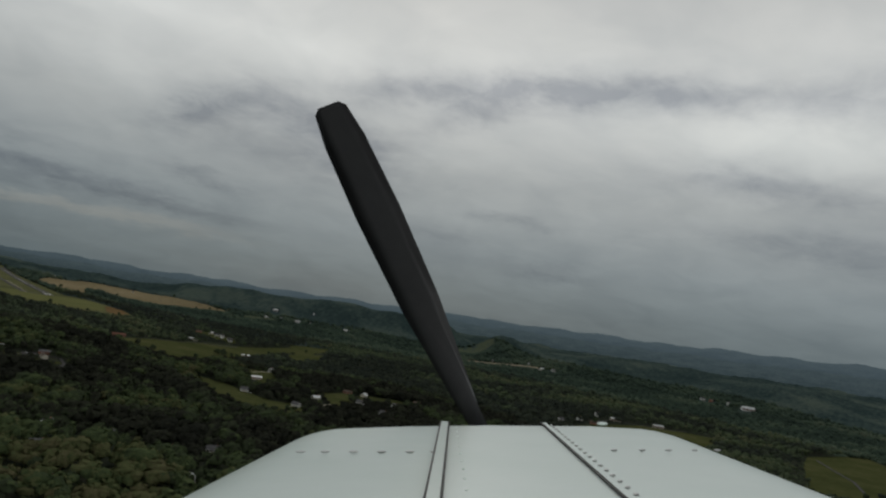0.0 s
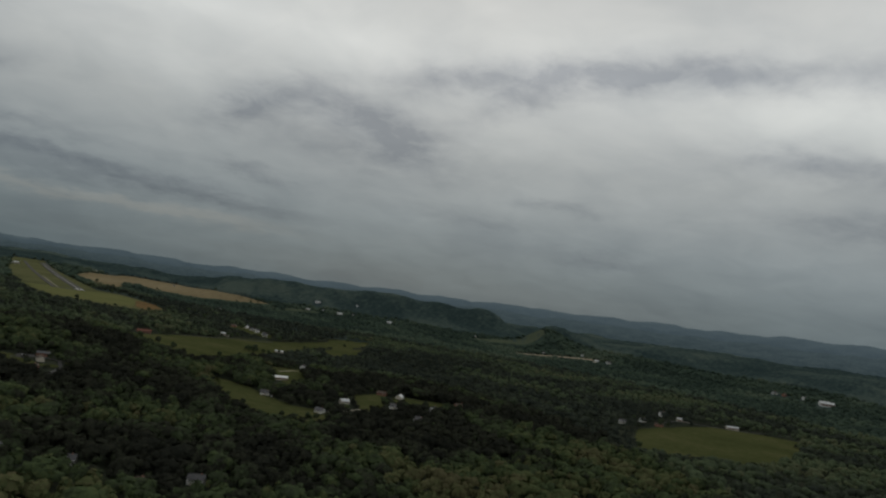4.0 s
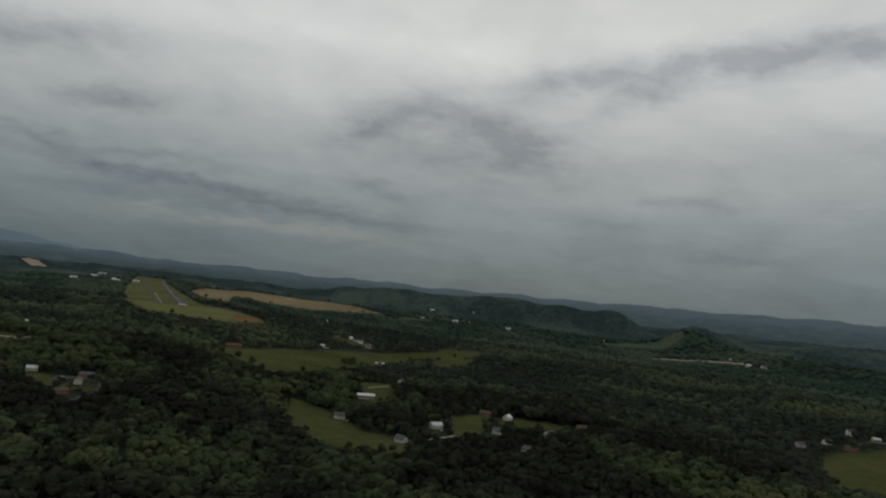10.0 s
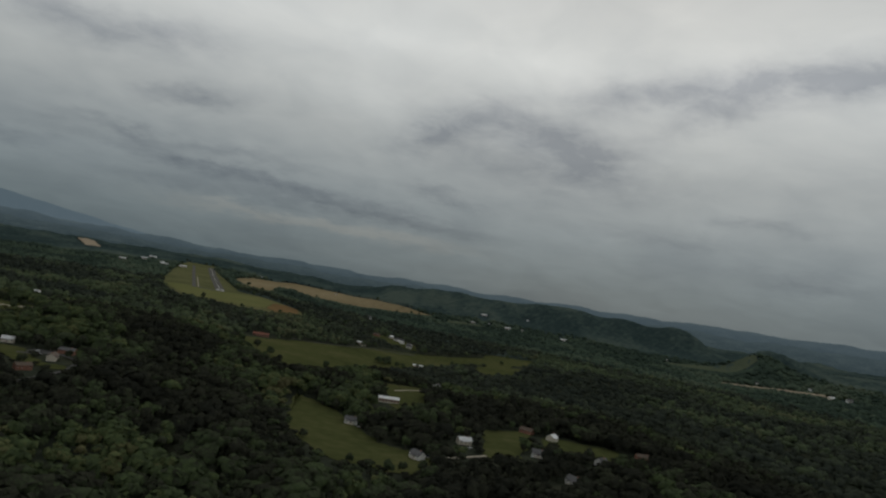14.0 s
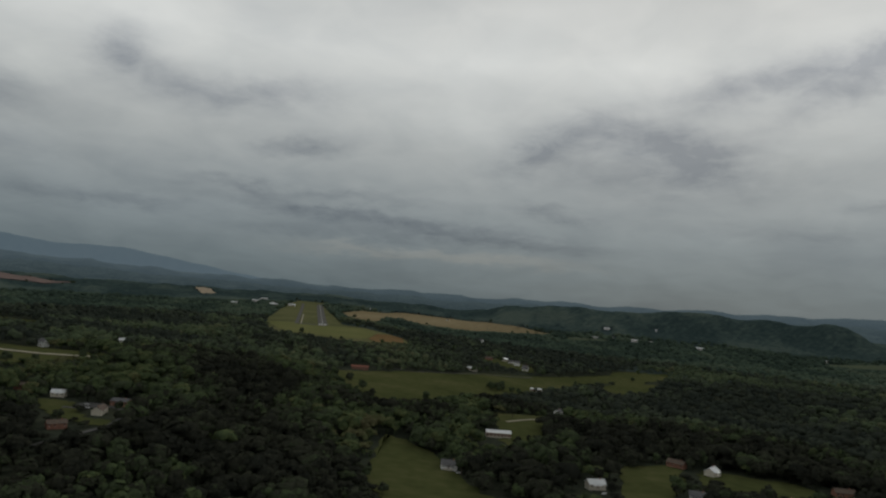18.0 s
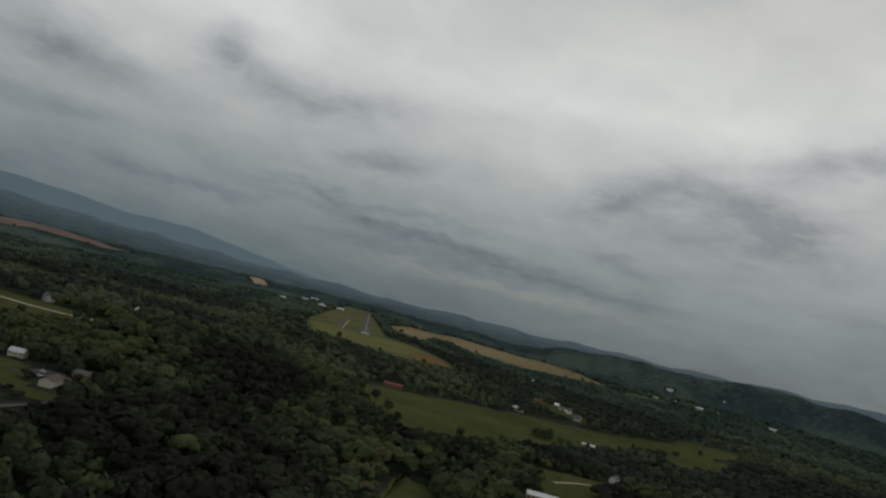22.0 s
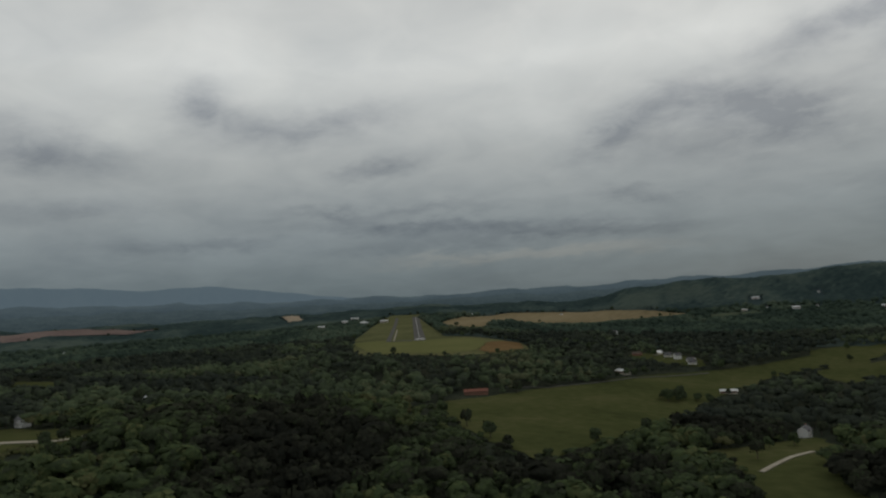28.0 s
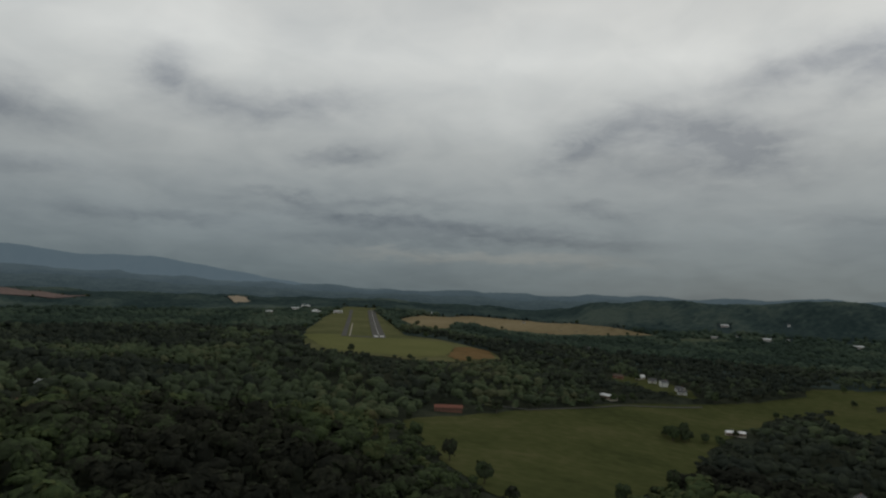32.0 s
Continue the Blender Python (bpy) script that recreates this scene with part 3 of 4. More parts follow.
field("field", [(-460, 2262), (-390, 2322), (-355, 2110), (-415, 2091)], M_MEADOW, "green hillside pasture below dark woods")
field("field", [(-880, 3170), (-760, 3230), (-720, 3180), (-850, 3100)], M_HAZYGRASS, "hazy pale grass at the foot of a hill")
field("field", [(150, 2880), (330, 2985), (480, 3020), (500, 2985), (340, 2945), (170, 2850)], M_PALE, "brown bare field strip beyond the woods")
field("field", [(560, 3600), (600, 3660), (660, 3640), (735, 3600), (715, 3560), (640, 3590)], M_HAZYGRASS, "pale streak of grass high on far wooded land", lift=4.0)
field("field", [(-120, 1330), (-40, 1340), (-20, 1285), (-110, 1270)], M_MEADOW, "rough grass clearing beside scattered houses")

field("field", [(-735, 2120), (-700, 2185), (-610, 2125), (-575, 2050), (-640, 2060)], M_MEADOW, "grassy gardens round a hamlet")
field("field", [(-425, 2050), (-340, 2150), (-315, 2060), (-365, 1965)], M_MEADOW, "small green clearing between dark woods")
field("field", [(-183, 1290), (-140, 1333), (-120, 1190), (-151, 1161)], M_MEADOW, "grassy yard between houses and trees")
field("field", [(-1567, 1424), (-1388, 1440), (-1227, 1360), (-1379, 1345)], M_MEADOW, "green clearing deep in the woods")
field("field", [(-1574, 1282), (-1479, 1312), (-1300, 1250), (-1133, 1181), (-1060, 1120), (-996, 1103), (-1200, 1170)], M_MEADOW, "narrow green strip beside the gravel road")
RW0, RW1 = Vector(RUNWAY[0]), Vector(RUNWAY[1])
RWD = (RW1 - RW0).normalized()
RWS = Vector((RWD.y, -RWD.x))
runway = strip("runway", [tuple(RW0), tuple(RW1)], 24, M_ASPHALT, "long grey asphalt runway with white painted markings", lift=1.6, category="runway", clear=False)
for k in range(-4, 5):
    if k:
        a = RW0 + RWD * 8 + RWS * (k * 2.2)
        strip("threshold_bar", [tuple(a), tuple(a + RWD * 45)], 1.5, M_PAINT, lift=1.75, parent=runway, clear=False, step=20)
for k in range(17):
    a = RW0 + RWD * (80 + 60 * k)
    strip("centre_dash", [tuple(a), tuple(a + RWD * 36)], 1.5, M_PAINT, lift=1.75, parent=runway, clear=False, step=20)
TW = RW0 - RWS * 66 + RWD * 24
strip("taxiway", [tuple(TW), tuple(TW + RWD * 1040)], 10, M_ASPHALT, "narrow dark asphalt taxiway beside the runway", lift=1.6, category="taxiway", clear=False)
strip("taxiway_shoulder", [tuple(TW + RWS * 11 + RWD * 5), tuple(TW + RWS * 11 + RWD * 420)], 2.5, M_GRAVEL, "pale gravel shoulder along the taxiway", lift=1.6, category="taxiway", clear=False)
strip("taxiway", [tuple(TW + RWD * 10), tuple(RW0 + RWD * 10 - RWS * 13)], 14, M_ASPHALT, "short asphalt link to the runway's end", lift=1.5, category="taxiway", clear=False)
strip("road", [(-987, 1123), (-930, 1126), (-858, 1136), (-800, 1158), (-790, 1185), (-764, 1180)], 7, M_GRAVEL, "pale gravel road through a green field", lift=1.2)
strip("road", [(-850, 1040), (-893, 1071), (-961, 1105), (-1074, 1159), (-1240, 1215)], 9, M_ROAD, "grey country road between green fields", lift=1.3)
strip("road", [(-352, 1405), (-346, 1470), (-338, 1510)], 3.5, M_GRAVEL, "pale farm track across a paddock", lift=1.2)
strip("road", [(-598, 1010), (-582, 1022), (-592, 1037), (-575, 1044), (-548, 1040), (-520, 1000), (-500, 930)], 4.5, M_ROAD, "grey lane winding between houses in the woods", lift=1.0)
strip("road", [(-740, 1710), (-690, 1735), (-640, 1905), (-560, 2010)], 4, M_ROAD, "narrow lane along the edge of a meadow", lift=1.2)
strip("road", [(-192, 1108), (-172, 1130), (-150, 1166)], 4, M_GRAVEL, "short pale drive beside a farmhouse", lift=1.2)
strip("road", [(380, 1560), (450, 1660), (600, 1650), (720, 1700)], 5, M_ROAD, "narrow lane past a farm", lift=1.2)
strip("road", [(863, 1500), (790, 1250), (700, 1060), (640, 900)], 5, M_ROAD, "grey lane beside a pasture", lift=1.2)
field("field", [(-640, 1012), (-610, 1030), (-590, 1014), (-560, 1005), (-525, 1012), (-530, 990), (-580, 985)], M_MEADOW, "small lawn round houses in the woods")
field("parking_lot", [(-605, 1036), (-590, 1046), (-580, 1034), (-588, 1018), (-598, 1020)], M_ROAD, "small grey asphalt yard among trees", lift=1.1, wander=1, category="parking lot")

# ---- houses, barns and hangars ----


def box(bm, x0, y0, z0, x1, y1, z1):
    v = [bm.verts.new(p) for p in ((x0, y0, z0), (x1, y0, z0), (x1, y1, z0), (x0, y1, z0), (x0, y0, z1), (x1, y0, z1), (x1, y1, z1), (x0, y1, z1))]
    for f in ((3, 2, 1, 0), (4, 5, 6, 7), (0, 1, 5, 4), (1, 2, 6, 5), (2, 3, 7, 6), (3, 0, 4, 7)):
        bm.faces.new([v[i] for i in f])


def prism(bm, ring_a, ring_b):
    a, b = [bm.verts.new(p) for p in ring_a], [bm.verts.new(p) for p in ring_b]
    bm.faces.new(a[::-1])
    bm.faces.new(b)
    for i in range(len(a)):
        k = (i + 1) % len(a)
        bm.faces.new((a[i], a[k], b[k], b[i]))


def part(name, bm, mat, parent, label=""):
    me = bpy.data.meshes.new(name)
    bmesh.ops.recalc_face_normals(bm, faces=bm.faces[:])
    bm.to_mesh(me)
    bm.free()
    me.materials.append(mat)
    ob = new(name, me)
    ob.parent = parent
    return tagged(ob, label)


def one(draw, *a):
    bm = bmesh.new()
    draw(bm, *a)
    return bm


def building(name, length, depth, wall, roof, rise_z, wall_mat, roof_mat, storeys=1, chimney=True, doors=1, porch=False, wide_door=False):
    """A gabled building, its long side on x, with eaves, windows and doors as parts."""
    root = new(name)
    L, D = length / 2, depth / 2
    bm = bmesh.new()
    prism(bm, [(-L, -D, -2.6), (-L, D, -2.6), (-L, D, wall), (-L, 0, wall + rise_z), (-L, -D, wall)], [(L, -D, -2.6), (L, D, -2.6), (L, D, wall), (L, 0, wall + rise_z), (L, -D, wall)])
    part("wall", bm, wall_mat, root)
    o, th = 0.5, 0.25
    for s in (-1, 1):
        bm = bmesh.new()
        slope = rise_z / D
        ring = [(s * (D + o), wall - o * slope + 0.05), (0, wall + rise_z + 0.05), (0, wall + rise_z + 0.05 + th), (s * (D + o), wall - o * slope + 0.05 + th)]
        prism(bm, [(-L - o, y, z) for y, z in ring], [(L + o, y, z) for y, z in ring])
        part("roof", bm, roof_mat, root)
    part("ridge_cap", one(box, -L - o, -0.18, wall + rise_z + 0.26, L + o, 0.18, wall + rise_z + 0.42), roof_mat, root)
    if chimney:
        part("chimney", one(box, L * 0.45, -0.5, wall, L * 0.45 + 0.9, 0.5, wall + rise_z + 1.1), M_BRICK, root, "red brick chimney")
    bays = max(2, int(length / 3.6))
    for s in (-1, 1):
        for f in range(storeys):
            for i in range(bays):
                x = -L + length * (i + 0.5) / bays
                y = s * (D + 0.02)
                if wide_door and s < 0:
                    part("door", one(box, x - 1.5, y - 0.06, -0.2, x + 1.5, y + 0.06, wall * 0.75), M_DOOR, root)
                elif doors and f == 0 and i == bays // 2:
                    part("door", one(box, x - 0.5, y - 0.06, -0.2, x + 0.5, y + 0.06, 2.0), M_DOOR, root)
                else:
                    w = part("window", one(box, x - 0.55, y - 0.05, 0.9 + f * 2.8, x + 0.55, y + 0.05, 2.2 + f * 2.8), M_GLASS, root)
                    part("window_sill", one(box, x - 0.7, y - 0.1, 0.78 + f * 2.8, x + 0.7, y + 0.1, 0.9 + f * 2.8), M_WHITE, w)
    if porch:
        part("porch_roof", one(box, -L * 0.6, -D - 2.4, 2.5, L * 0.6, -D, 2.72), roof_mat, root)
        for i in range(4):
            x = -L * 0.55 + L * 1.1 * i / 3
            part("porch_post", one(box, x - 0.09, -D - 2.3, -0.8, x + 0.09, -D - 2.1, 2.5), M_WHITE, root)
        part("porch_deck", one(box, -L * 0.6, -D - 2.4, -0.9, L * 0.6, -D, 0.0), M_CREAM, root)
    return root


KINDS = {
    "white": (building("house", 13, 8.5, 3.2, 0, 3.0, M_WHITE, M_SHINGLE, 1, True, 1, True), "white-sided house with grey shingle roof and porch", "house"),
    "tall": (building("house", 11, 9, 5.8, 0, 3.4, M_WHITE, M_SHINGLE, 2), "two-storey white farmhouse with grey gabled roof", "house"),
    "brick": (building("house", 16, 9, 3.0, 0, 2.6, M_BRICK, M_BROWN, 1), "low red brick house with brown shingle roof", "house"),
    "cream": (building("house", 14, 9, 3.2, 0, 2.8, M_CREAM, M_TIN, 1, True, 1, True), "cream-sided house with pale metal roof", "house"),
    "grey": (building("house", 19, 11, 3.0, 0, 2.6, M_BRICK, M_SHINGLE, 1), "wide brick house with low grey shingle roof", "house"),
    "brown": (building("house", 21, 10, 3.0, 0, 3.0, M_CREAM, M_BROWN, 1), "long house with dark brown shingle roof beside a drive", "house"),
    "shed": (building("shed", 26, 10, 3.4, 0, 2.0, M_CREAM, M_TIN, 1, False, 0, False, True), "long farm shed with pale tin roof", "shed"),
    "barn": (building("barn", 34, 15, 5.5, 0, 4.2, M_WHITE, M_TIN, 1, False, 0, False, True), "large white barn with pale metal roof", "barn"),
    "red": (building("barn", 30, 9, 3.2, 0, 2.2, M_BRICK, M_RUST, 1, False, 0, False, True), "long low barn with rusty red roof at the meadow's edge", "barn"),
    "hangar": (building("hangar", 46, 22, 6.5, 0, 3.5, M_WHITE, M_TIN, 1, False, 0, False, True), "pale metal aircraft hangar beside the airfield", "hangar"),
}
USED = set()


def put(kind, x, y, turn, group, size=1.0):
    """Stands a building of that kind on the land, with ground kept clear round it."""
    ob, label, category = KINDS[kind]
    m = pose(x, y, float(height(x, y)) + 1.6, 0, 0, turn)
    if kind in USED:
        ob = copy_thing(ob, m)
    else:
        ob.matrix_world = m
        USED.add(kind)
    ob.scale = (size, size, size)
    tagged(ob, label, category, group)
    SPOTS.append((x, y, 1.15 * {"hangar": 44, "barn": 34, "shed": 26, "red": 30}.get(kind, 19) * size * {"houses hidden in the near woods": 0.62, "hamlet beyond the meadow": 1.3, "scattered farm buildings": 1.25 if y > 1400 else 0.72}.get(group, 1.0)))


for kind, x, y, turn in (("white", -299, 1165, 20), ("white", -197, 1099, -25), ("cream", -183, 1197, 40), ("white", -108, 1216, 10), ("brick", -144, 1326, -15), ("white", -47, 1246, 60), ("brick", -9, 1328, 20),
        ("shed", -323, 1316, 30), ("cream", -112, 1318, 80), ("white", -60, 1140, -30)):
    put(kind, x, y, turn, "houses along the country lane")
for kind, x, y, turn in (("cream", -640, 1032, 40), ("brick", -684, 1024, 30), ("grey", -583, 1056, 25), ("brown", -564, 1022, -50), ("brick", -537, 968, 70)):
    put(kind, x, y, turn, "houses in the wooded estate", 0.85)
for kind, x, y, turn in (("white", -665, 2136, 15), ("tall", -641, 2114, 40), ("white", -610, 2090, -10), ("cream", -692, 2160, 60), ("white", -601, 2067, 20), ("shed", -668, 1938, -30), ("brick", -720, 2130, 10)):
    put(kind, x, y, turn, "hamlet beyond the meadow")
for kind, x, y, turn in (("shed", -489, 1850, 20), ("tall", -362, 1615, 82), ("red", -742, 1642, 35), ("tall", -900, 2455, 10), ("tall", -938, 1190, 10), ("cream", -965, 1330, 25), ("brown", -871, 1266, -60)):
    put(kind, x, y, turn, "scattered farm buildings", 0.8 if kind == "shed" else 1.0)
for kind, x, y, turn in (("tall", 432, 1706, 15), ("shed", 468, 1672, 5), ("white", 360, 1575, 40), ("brick", 385, 1545, -10), ("shed", 570, 1664, 10), ("barn", 1187, 2537, -5), ("white", 1150, 2615, 30),
        ("white", 1068, 2665, 15), ("brick", 1095, 2648, 50), ("white", 306, 1511, 10), ("white", 532, 2950, 15), ("cream", 481, 2940, 30)):
    put(kind, x, y, turn, "farm and houses beyond the pasture", 1.0 if y < 2000 else 1.3)
for kind, x, y, turn in (("white", -290, 660, 20), ("brick", -223, 640, 50), ("white", -192, 675, 10), ("white", -310, 580, 30), ("tall", -339, 643, 70), ("brick", -266, 520, 15), ("cream", -173, 563, -20)):
    put(kind, x, y, turn, "houses hidden in the near woods")
for kind, x, y, turn in (("barn", -648, 3250, 20), ("barn", -413, 3240, 5), ("white", -736, 3274, 10), ("shed", -796, 3243, 15), ("white", -594, 3285, 10), ("shed", -16, 3257, 0), ("white", 275, 3014, 20), ("tall", 441, 3068, 10),
        ("white", -2590, 1903, 20), ("white", -1880, 1894, 50), ("barn", -2113, 1844, 25), ("shed", -2334, 1838, 60), ("tall", -2218, 1802, 10), ("cream", -1680, 2990, 20), ("white", -1400, 3150, 20), ("barn", -789, 3373, 15), ("tall", -607, 3422, 20)):
    put(kind, x, y, turn, "far-off buildings", 0.7)
for x, y, turn in ((-1985, 2528, 35), (-2020, 2672, 30), (-1900, 2640, 125), (-1860, 2605, 32), (-1775, 2610, 36), (-2060, 2760, 30)):
    put("hangar", x, y, turn, "hangars and terminal sheds", 0.6)


def car(paint):
    """A parked car 4.4 m long: rounded body, glazed cabin, four wheels with rims."""
    root = new("car")
    low = [(-2.2, 0.35), (2.2, 0.35), (2.2, 0.75), (1.9, 0.88), (0.9, 0.95), (-1.9, 0.98), (-2.2, 0.8)]
    body = one(prism, [(x, -0.88, z) for x, z in low], [(x, 0.88, z) for x, z in low])
    bmesh.ops.bevel(body, geom=body.edges[:], offset=0.06, segments=2, affect="EDGES")
    part("body", body, paint, root)
    cab = [(-1.75, 0.96), (0.95, 0.93), (0.35, 1.42), (-1.25, 1.45)]
    part("cabin_glass", one(prism, [(x, -0.72, z) for x, z in cab], [(x, 0.72, z) for x, z in cab]), M_GLASS, root)
    part("car_roof", one(box, -1.3, -0.7, 1.44, 0.38, 0.7, 1.5), paint, root)
    for x in (-1.35, 1.35):
        for y in (-0.82, 0.82):
            ring = [(math.cos(a), math.sin(a)) for a in np.linspace(0, 2 * math.pi, 14, endpoint=False)]
            tyre = part("wheel", one(prism, [(x + 0.33 * c, y - 0.11, 0.33 + 0.33 * s) for c, s in ring], [(x + 0.33 * c, y + 0.11, 0.33 + 0.33 * s) for c, s in ring]), M_TYRE, root)
            part("rim", one(prism, [(x + 0.2 * c, y - 0.12, 0.33 + 0.2 * s) for c, s in ring], [(x + 0.2 * c, y + 0.12, 0.33 + 0.2 * s) for c, s in ring]), M_POLE, tyre)
    return root


CARS = {"white": (car(M_CAR), "white car parked on a drive"), "blue": (car(M_CAR_BLUE), "slate blue car parked beside a house")}
FIRST = set()
for paint, x, y, turn, rest in (("white", -582, 1022, 60, 1.0), ("blue", -668, 1014, 20, 0.1), ("white", -594, 1030, 20, 1.1), ("white", -286, 1158, 40, 0.6), ("blue", -190, 1110, 10, 1.2), ("white", -775, 1181, 15, 1.2), ("white", -172, 1184, 70, 0.6)):
    ob, label = CARS[paint]
    m = pose(x, y, float(height(x, y)) + rest, 0, 0, turn)
    if paint in FIRST:
        ob = copy_thing(ob, m)
    else:
        ob.matrix_world = m
        FIRST.add(paint)
    tagged(ob, label, "car", "parked cars")

# ---- trees ----


def ico():
    bm = bmesh.new()
    bmesh.ops.create_icosphere(bm, subdivisions=1, radius=1.0)
    v = np.array([x.co[:] for x in bm.verts])
    f = np.array([[q.index for q in x.verts] for x in bm.faces])
    bm.free()
    return v, f


ICO_V, ICO_F = ico()


def crown_shape(seed, sprays, lumps, trunk=True, spray_size=0.06, slim=1.0):
    """A tree of height 1 and crown width about 0.8: uneven leafy lumps with loose sprays round them."""
    rng = np.random.default_rng(seed)
    verts, faces = [], []

    def add(v, f):
        base = sum(map(len, verts))
        verts.append(np.asarray(v, float))
        faces.append(np.asarray(f, int) + base)

    squeeze = np.array((slim, slim, 1.0))
    turn = np.arange(lumps) * 2.4 + rng.uniform(0, 6)
    out = np.where(np.arange(lumps) == 0, 0.0, rng.uniform(0.14, 0.26, lumps))
    mid = np.stack([out * np.cos(turn), out * np.sin(turn), np.where(out == 0, 0.68, rng.uniform(0.40, 0.72, lumps))], 1)
    size = rng.uniform(0.17, 0.25, lumps) * (1.25 if lumps < 4 else 1.0)
    keep = ICO_F[ICO_V[ICO_F].mean(1)[:, 2] > -0.55]
    for c, r in zip(mid, size):
        add(ICO_V * rng.uniform(0.6, 1.4, (len(ICO_V), 1)) * r * (1, 1, rng.uniform(0.8, 1.15)) * squeeze + c * squeeze, keep)
    for k in range(sprays):
        j = rng.integers(lumps)
        d = rng.normal(size=3) + (0, 0, 0.5)
        d /= np.linalg.norm(d)
        at = (mid[j] + d * size[j] * rng.uniform(0.95, 1.3)) * squeeze
        a = np.cross(d, rng.normal(size=3))
        a /= np.linalg.norm(a)
        b = np.cross(d, a) + d * rng.uniform(-0.5, 0.5)
        s = rng.uniform(0.7, 1.3) * spray_size
        add([at - a * s - b * s * 0.6, at + a * s * 0.8 - b * s, at + a * s + b * s * 0.7, at - a * s * 0.6 + b * s], [(0, 1, 2), (0, 2, 3)])
    if trunk:
        r0, r1 = 0.028, 0.012
        ring = [(math.cos(q), math.sin(q)) for q in (0, 2.1, 4.2)]
        add([(x * r0, y * r0, -0.05) for x, y in ring] + [(x * r1, y * r1, 0.55) for x, y in ring], [(0, 1, 4), (0, 4, 3), (1, 2, 5), (1, 5, 4), (2, 0, 3), (2, 3, 5)])
    return np.concatenate(verts), np.concatenate(faces)


def dome_shape(seed):
    rng = np.random.default_rng(seed)
    v = ICO_V * rng.uniform(0.7, 1.3, (len(ICO_V), 1)) * (0.55, 0.55, 0.48) + (0, 0, 0.5)
    return v, ICO_F


def wood(name, spots, tall, low, tint, shapes, mat, label, broad=1.0):
    """Many trees of a few shapes in one mesh."""
    rng = np.random.default_rng(len(spots))
    pick, turn = rng.integers(len(shapes), size=len(spots)), rng.uniform(0, 6.283, len(spots))
    wide = tall * rng.uniform(0.75, 1.3, len(spots)) * broad * low**0.6
    tall = tall * low
    V, Fc, Tn, base = [], [], [], 0
    for k, (sv, sf) in enumerate(shapes):
        m = pick == k
        n = int(m.sum())
        if not n:
            continue
        c, s = np.cos(turn[m])[:, None], np.sin(turn[m])[:, None]
        x, y = (sv[:, 0] * c - sv[:, 1] * s) * wide[m][:, None], (sv[:, 0] * s + sv[:, 1] * c) * wide[m][:, None]
        z = sv[:, 2] * tall[m][:, None]
        V.append(np.stack([x + spots[m, 0:1], y + spots[m, 1:2], z + spots[m, 2:3]], -1).reshape(-1, 3))
        Fc.append((sf[None] + (base + np.arange(n) * len(sv))[:, None, None]).reshape(-1, 3))
        lump = np.repeat(rng.normal(0, 0.09, (n, len(sv) // 12 + 1)), 12, axis=1)[:, : len(sv)]
        leaf = np.clip(tint[m][:, None] + lump + rng.normal(0, 0.05, (n, len(sv))), 0, 1)
        Tn.append(leaf.ravel())
        base += n * len(sv)
    V, Fc, Tn = np.concatenate(V), np.concatenate(Fc), np.concatenate(Tn)
    me = bpy.data.meshes.new(name)
    me.vertices.add(len(V))
    me.vertices.foreach_set("co", V.ravel().astype(np.float32))
    me.loops.add(Fc.size)
    me.loops.foreach_set("vertex_index", Fc.ravel().astype(np.int32))
    me.polygons.add(len(Fc))
    me.polygons.foreach_set("loop_start", np.arange(0, Fc.size, 3, dtype=np.int32))
    me.polygons.foreach_set("use_smooth", np.ones(len(Fc), bool))
    at = me.attributes.new("tint", "FLOAT", "POINT")
    at.data.foreach_set("value", Tn.astype(np.float32))
    me.materials.append(mat)
    me.update(calc_edges=True)
    return tagged(new(name, me), label, "woods", kind="stuff")


LINE0, LINE1 = np.array((0.0, 0.0)), np.array((-340.0, 1010.0))


def way_off(x, y):
    """Distance from the line of the approach."""
    d = LINE1 - LINE0
    u = np.clip(((x - LINE0[0]) * d[0] + (y - LINE0[1]) * d[1]) / (d @ d), 0, 1)
    return np.hypot(x - LINE0[0] - u * d[0], y - LINE0[1] - u * d[1])


def toward(x, y):
    """The way from a place down the open valley side, where the growth is young and low."""
    dx, dy = -150 - x, 600 - y
    n = math.hypot(dx, dy) or 1.0
    return dx / n, dy / n


